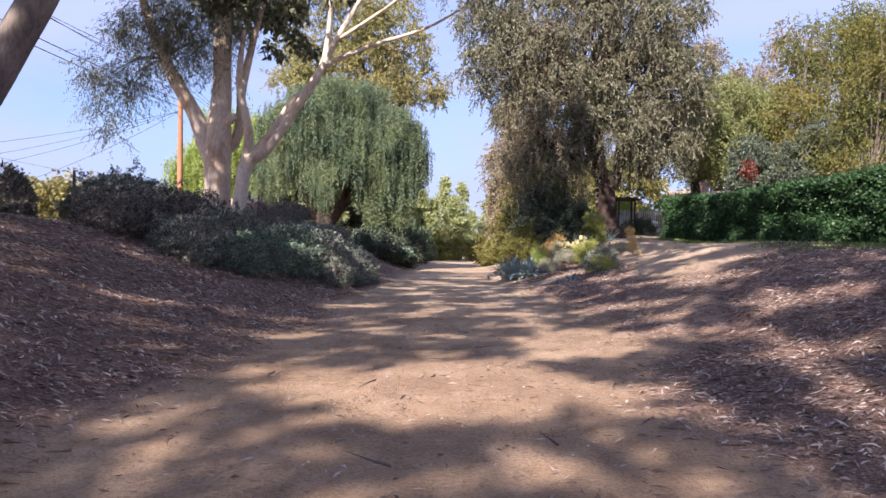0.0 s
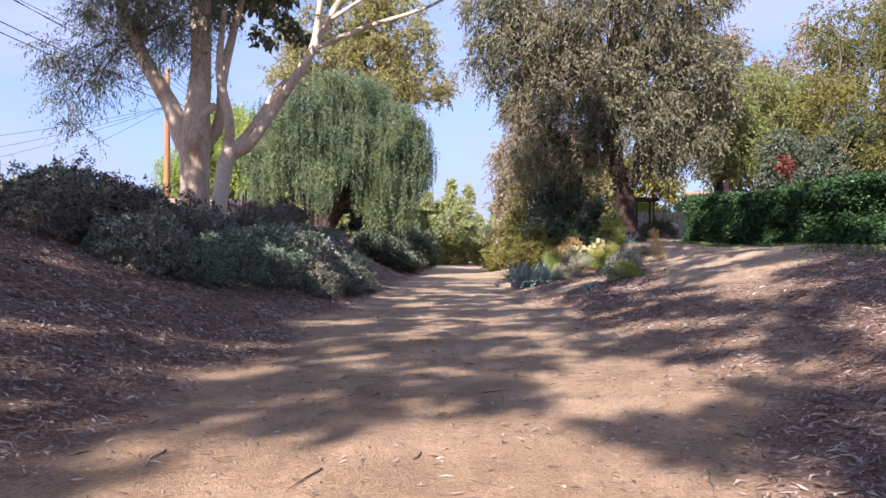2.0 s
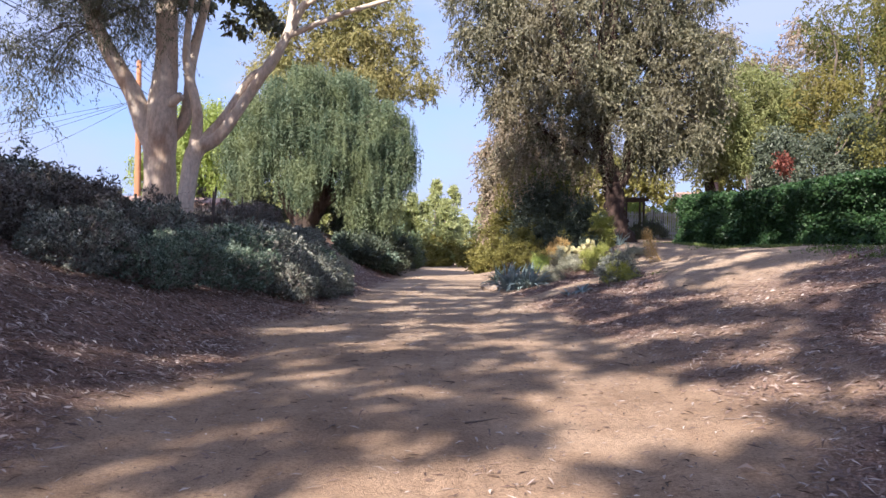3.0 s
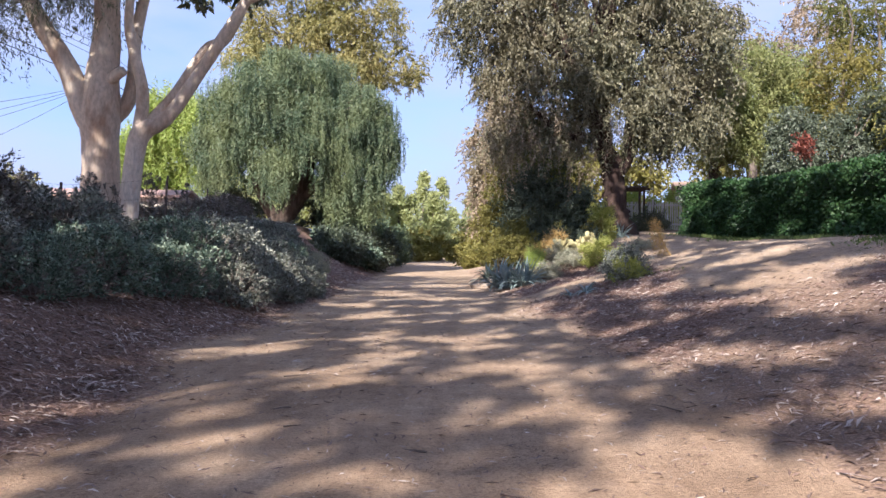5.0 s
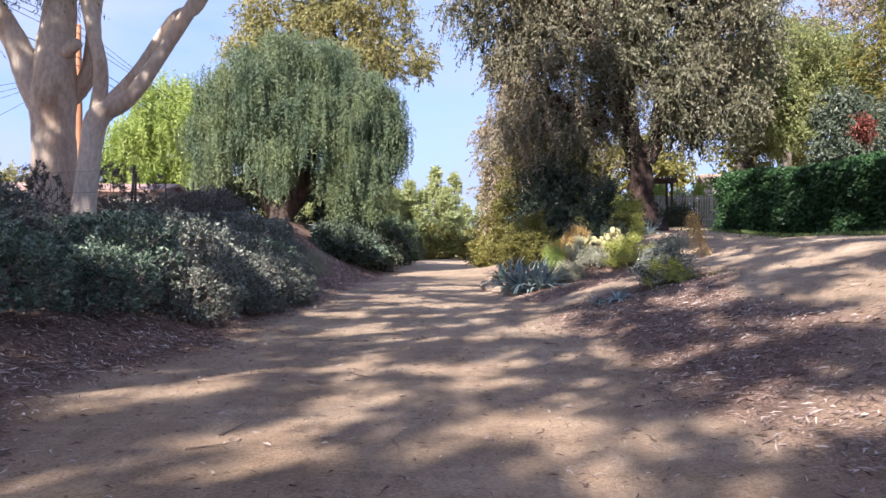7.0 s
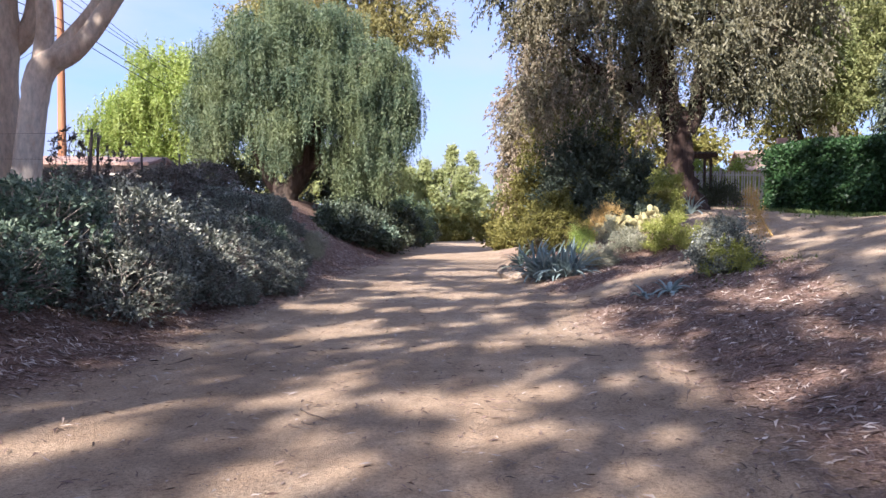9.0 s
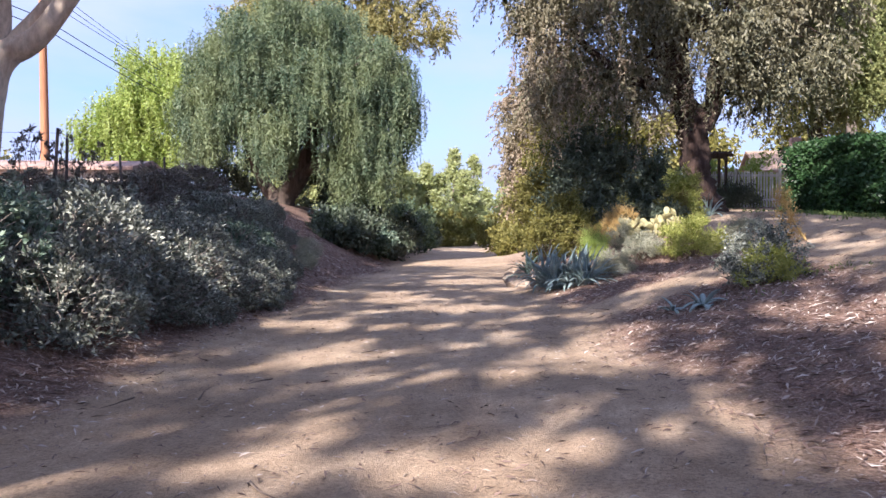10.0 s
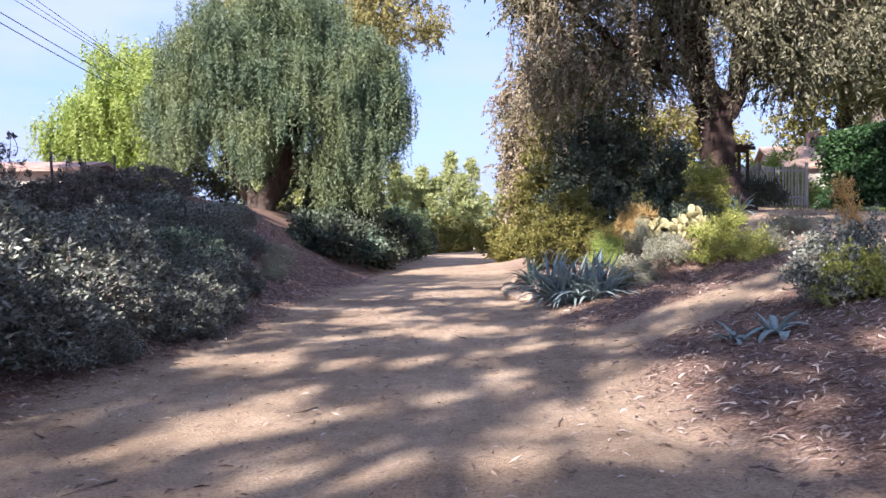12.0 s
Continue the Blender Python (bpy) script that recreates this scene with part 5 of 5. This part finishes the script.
def gabled_house(x, y, w, d, h, ridge, wall_mat, roof_mat, label, turn=0.0, name="house", sink=0.1):
    at = ground_at(x, y, sink)
    t = thing(name, at, label, "house")
    t.rotation_euler = (0, 0, radians(turn))
    bm = bmesh.new()
    pts = [(-w, -d, 0), (w, -d, 0), (w, d, 0), (-w, d, 0), (-w, -d, h), (w, -d, h), (w, d, h), (-w, d, h), (-w, 0, h + ridge), (w, 0, h + ridge)]
    v = [bm.verts.new(p) for p in pts]
    for f in ((0, 1, 5, 4), (2, 3, 7, 6), (1, 2, 6, 9, 5), (3, 0, 4, 8, 7), (3, 2, 1, 0), (4, 5, 9, 8), (6, 7, 8, 9)):
        bm.faces.new([v[i] for i in f])
    part("wall", bm, wall_mat, t)
    for s in (-1, 1):
        bm = bmesh.new()
        o, th = 0.35, 0.12
        q = [(-w - o, s * (d + o), h - ridge * o / d + 0.01), (w + o, s * (d + o), h - ridge * o / d + 0.01), (w + o, 0, h + ridge + 0.01), (-w - o, 0, h + ridge + 0.01)]
        lo = [bm.verts.new(p) for p in q]
        hi = [bm.verts.new((p[0], p[1], p[2] + th)) for p in q]
        bm.faces.new(lo)
        bm.faces.new(hi)
        for i in range(4):
            bm.faces.new((lo[i], lo[(i + 1) % 4], hi[(i + 1) % 4], hi[i]))
        bmesh.ops.recalc_face_normals(bm, faces=bm.faces)
        part("roof", bm, roof_mat, t)
    for k in (-0.5, 0.4) if h > 2.2 else ():
        win = part("window", box(bmesh.new(), (k * w - 0.6, -d - 0.03, 1.0), (k * w + 0.6, -d + 0.02, min(2.1, h - 0.2)), 0.01), WHITE_PAINT, t)
        part("pane", box(bmesh.new(), (k * w - 0.52, -d - 0.036, 1.08), (k * w + 0.52, -d - 0.032, min(2.02, h - 0.28))), POST_METAL, win)
    return t


paling_fence()
arbor()
house = gabled_house(26.0, 60, 6.5, 4.0, 2.6, 1.5, PLASTER, ROOF_TILE, "tan-roofed stucco house behind the hedge", -12)
part("chimney", box(bmesh.new(), (-4.2, -0.3, 3.2), (-3.6, 0.3, 5.0), 0.02), RED_ROOF, house, "brick-red chimney")
shed = gabled_house(-15.4, 41.4, 4.4, 1.5, 1.75, 0.3, PLASTER, RED_ROOF, "low pale shed with dull pinkish roof behind the fence", 2, "shed", 0.1)
gabled_house(-36, 66, 5.0, 4.0, 2.6, 1.4, PLASTER, RED_ROOF, "distant pale house with red roof", 10)


# ---- wire fence, pole and cables on the bank ----
def wire_fence():
    pts = [(-9.6, 11.0), (-8.8, 17.0), (-8.5, 20.5), (-8.2, 24.5), (-7.75, 29.85), (-8.1, 31.0), (-8.6, 34.8), (-9.2, 39.0)]
    at = ground_at(-8.6, 24.0, 0.0)
    t = thing("wire_fence", at, "rusty wire fence with leaning steel posts", "fence")
    tops = []
    for i, (x, y) in enumerate(pts):
        z = float(gz(x, y))
        lx = 0.14 if i == 4 else R.normal(0, 0.05)
        h = {4: 2.0, 5: 1.75}.get(i, 1.25)
        tops.append((x + lx, y, z + h))
        part("post", tubes("post", [[(x - at[0], y - at[1], z - 0.2 - at[2], 0.035), (x + lx - at[0], y - at[1], z + h - at[2], 0.033)]], 7, 1, 0.0), POST_METAL, t)
    for k in (0.35, 0.65, 0.95):
        part("wire", tubes("wire", [[(x - at[0], y - at[1], float(gz(x, y)) + (z - float(gz(x, y))) * k - at[2], 0.003) for x, y, z in tops]], 4, 3, 0.0), POST_METAL, t)


wire_fence()


def utility_pole(x, y, h, label, armed=True):
    at = ground_at(x, y, 0.2)
    t = thing("utility_pole", at, label, "utility pole", "utility poles")
    part("pole", tubes("pole", [[(0, 0, 0, 0.19), (-0.03, 0, h * 0.5, 0.165), (-0.1, 0, h, 0.13)]], 12, 4, 0.01), POLE_WOOD, t)
    if not armed:
        return Vector(at) + Vector((0, 0, h))
    arm = part("crossarm", box(bmesh.new(), (-1.3, -0.06, h - 0.75), (1.1, 0.06, h - 0.6), 0.01), POLE_WOOD, t)
    for dx in (-1.2, -0.5, 0.35, 1.0):
        part("insulator", tubes("insulator", [[(dx, 0, h - 0.6, 0.05), (dx, 0, h - 0.52, 0.07), (dx, 0, h - 0.44, 0.03)]], 8, 2, 0.0), PLASTER, arm)
    return Vector(at) + Vector((0, 0, h))


T0 = utility_pole(-17.5, 2.0, 10.4, "tall wooden utility pole with crossarm and cables")
T1 = utility_pole(-16.45, 44.4, 10.0, "tall orange-brown wooden utility pole carrying cables", False)
T2 = utility_pole(-15.6, 86.0, 10.0, "tall wooden utility pole far along the bank")


def cable(a, b, sag, r=0.018):
    a, b = Vector(a), Vector(b)
    pts = []
    for i in range(9):
        u = i / 8
        p = a.lerp(b, u)
        pts.append((p.x - a.x, p.y - a.y, p.z - sag * 4 * u * (1 - u) - a.z, r))
    ob = part("power_cable", tubes("power_cable", [pts], 5, 3, 0.0), WIRE)
    ob.location = a
    tagged(ob, "thin black overhead cable strung between poles", "cable", "overhead cables")


for dx, dz, pz in ((-1.2, -0.44, -0.1), (-0.5, -0.44, -0.45), (1.0, -0.44, -0.8), (0.1, -1.6, -1.6), (0.1, -2.0, -2.0)):
    cable(T0 + Vector((dx, 0, dz)), T1 + Vector((0, 0, pz)), 0.7, 0.014 if dz > -1 else 0.02)
    cable(T1 + Vector((0, 0, pz)), T2 + Vector((dx, 0, dz)), 0.7, 0.014 if dz > -1 else 0.02)
for ex, ey, ez in ((-34, 44, 5.0), (-33, 40, 5.2), (-31, 47, 4.4), (-32, 36, 5.6)):
    cable(T1 + Vector((0, 0, -2.2)), (ex, ey, ez), 0.5, 0.012)

# ---- twigs and small weeds on the ground ----
for i in range(80):
    tx, ty = R.uniform(-3.0, 7.0), R.uniform(2.0, 30.0)
    a, ln = R.uniform(0, 6.28), R.uniform(0.14, 0.55)
    pts = [(math.cos(a) * ln * u + R.normal(0, 0.012), math.sin(a) * ln * u + R.normal(0, 0.012), 0.012, 0.008 * (1.2 - u)) for u in (0, 0.33, 0.66, 1)]
    tw = part("twig", tubes("twig", [pts], 5, 3, 0.05), TWIG)
    tw.location = (tx, ty, float(gz(tx, ty)))
    tagged(tw, "thin dry fallen twig lying on dirt", "twig", "fallen twigs")
wx, wy = R.uniform(4.6, 7.2, 900), R.uniform(22.5, 26.5, 900)
tuft("slope_weeds", 900, wx, wy, np.clip(waves(wx, wy, 1.6, 41) - 0.25, 0, 1), (0.04, 0.11), (0.015, 0.04), GRASS, "sparse low green weeds on the littered slope", "weeds")
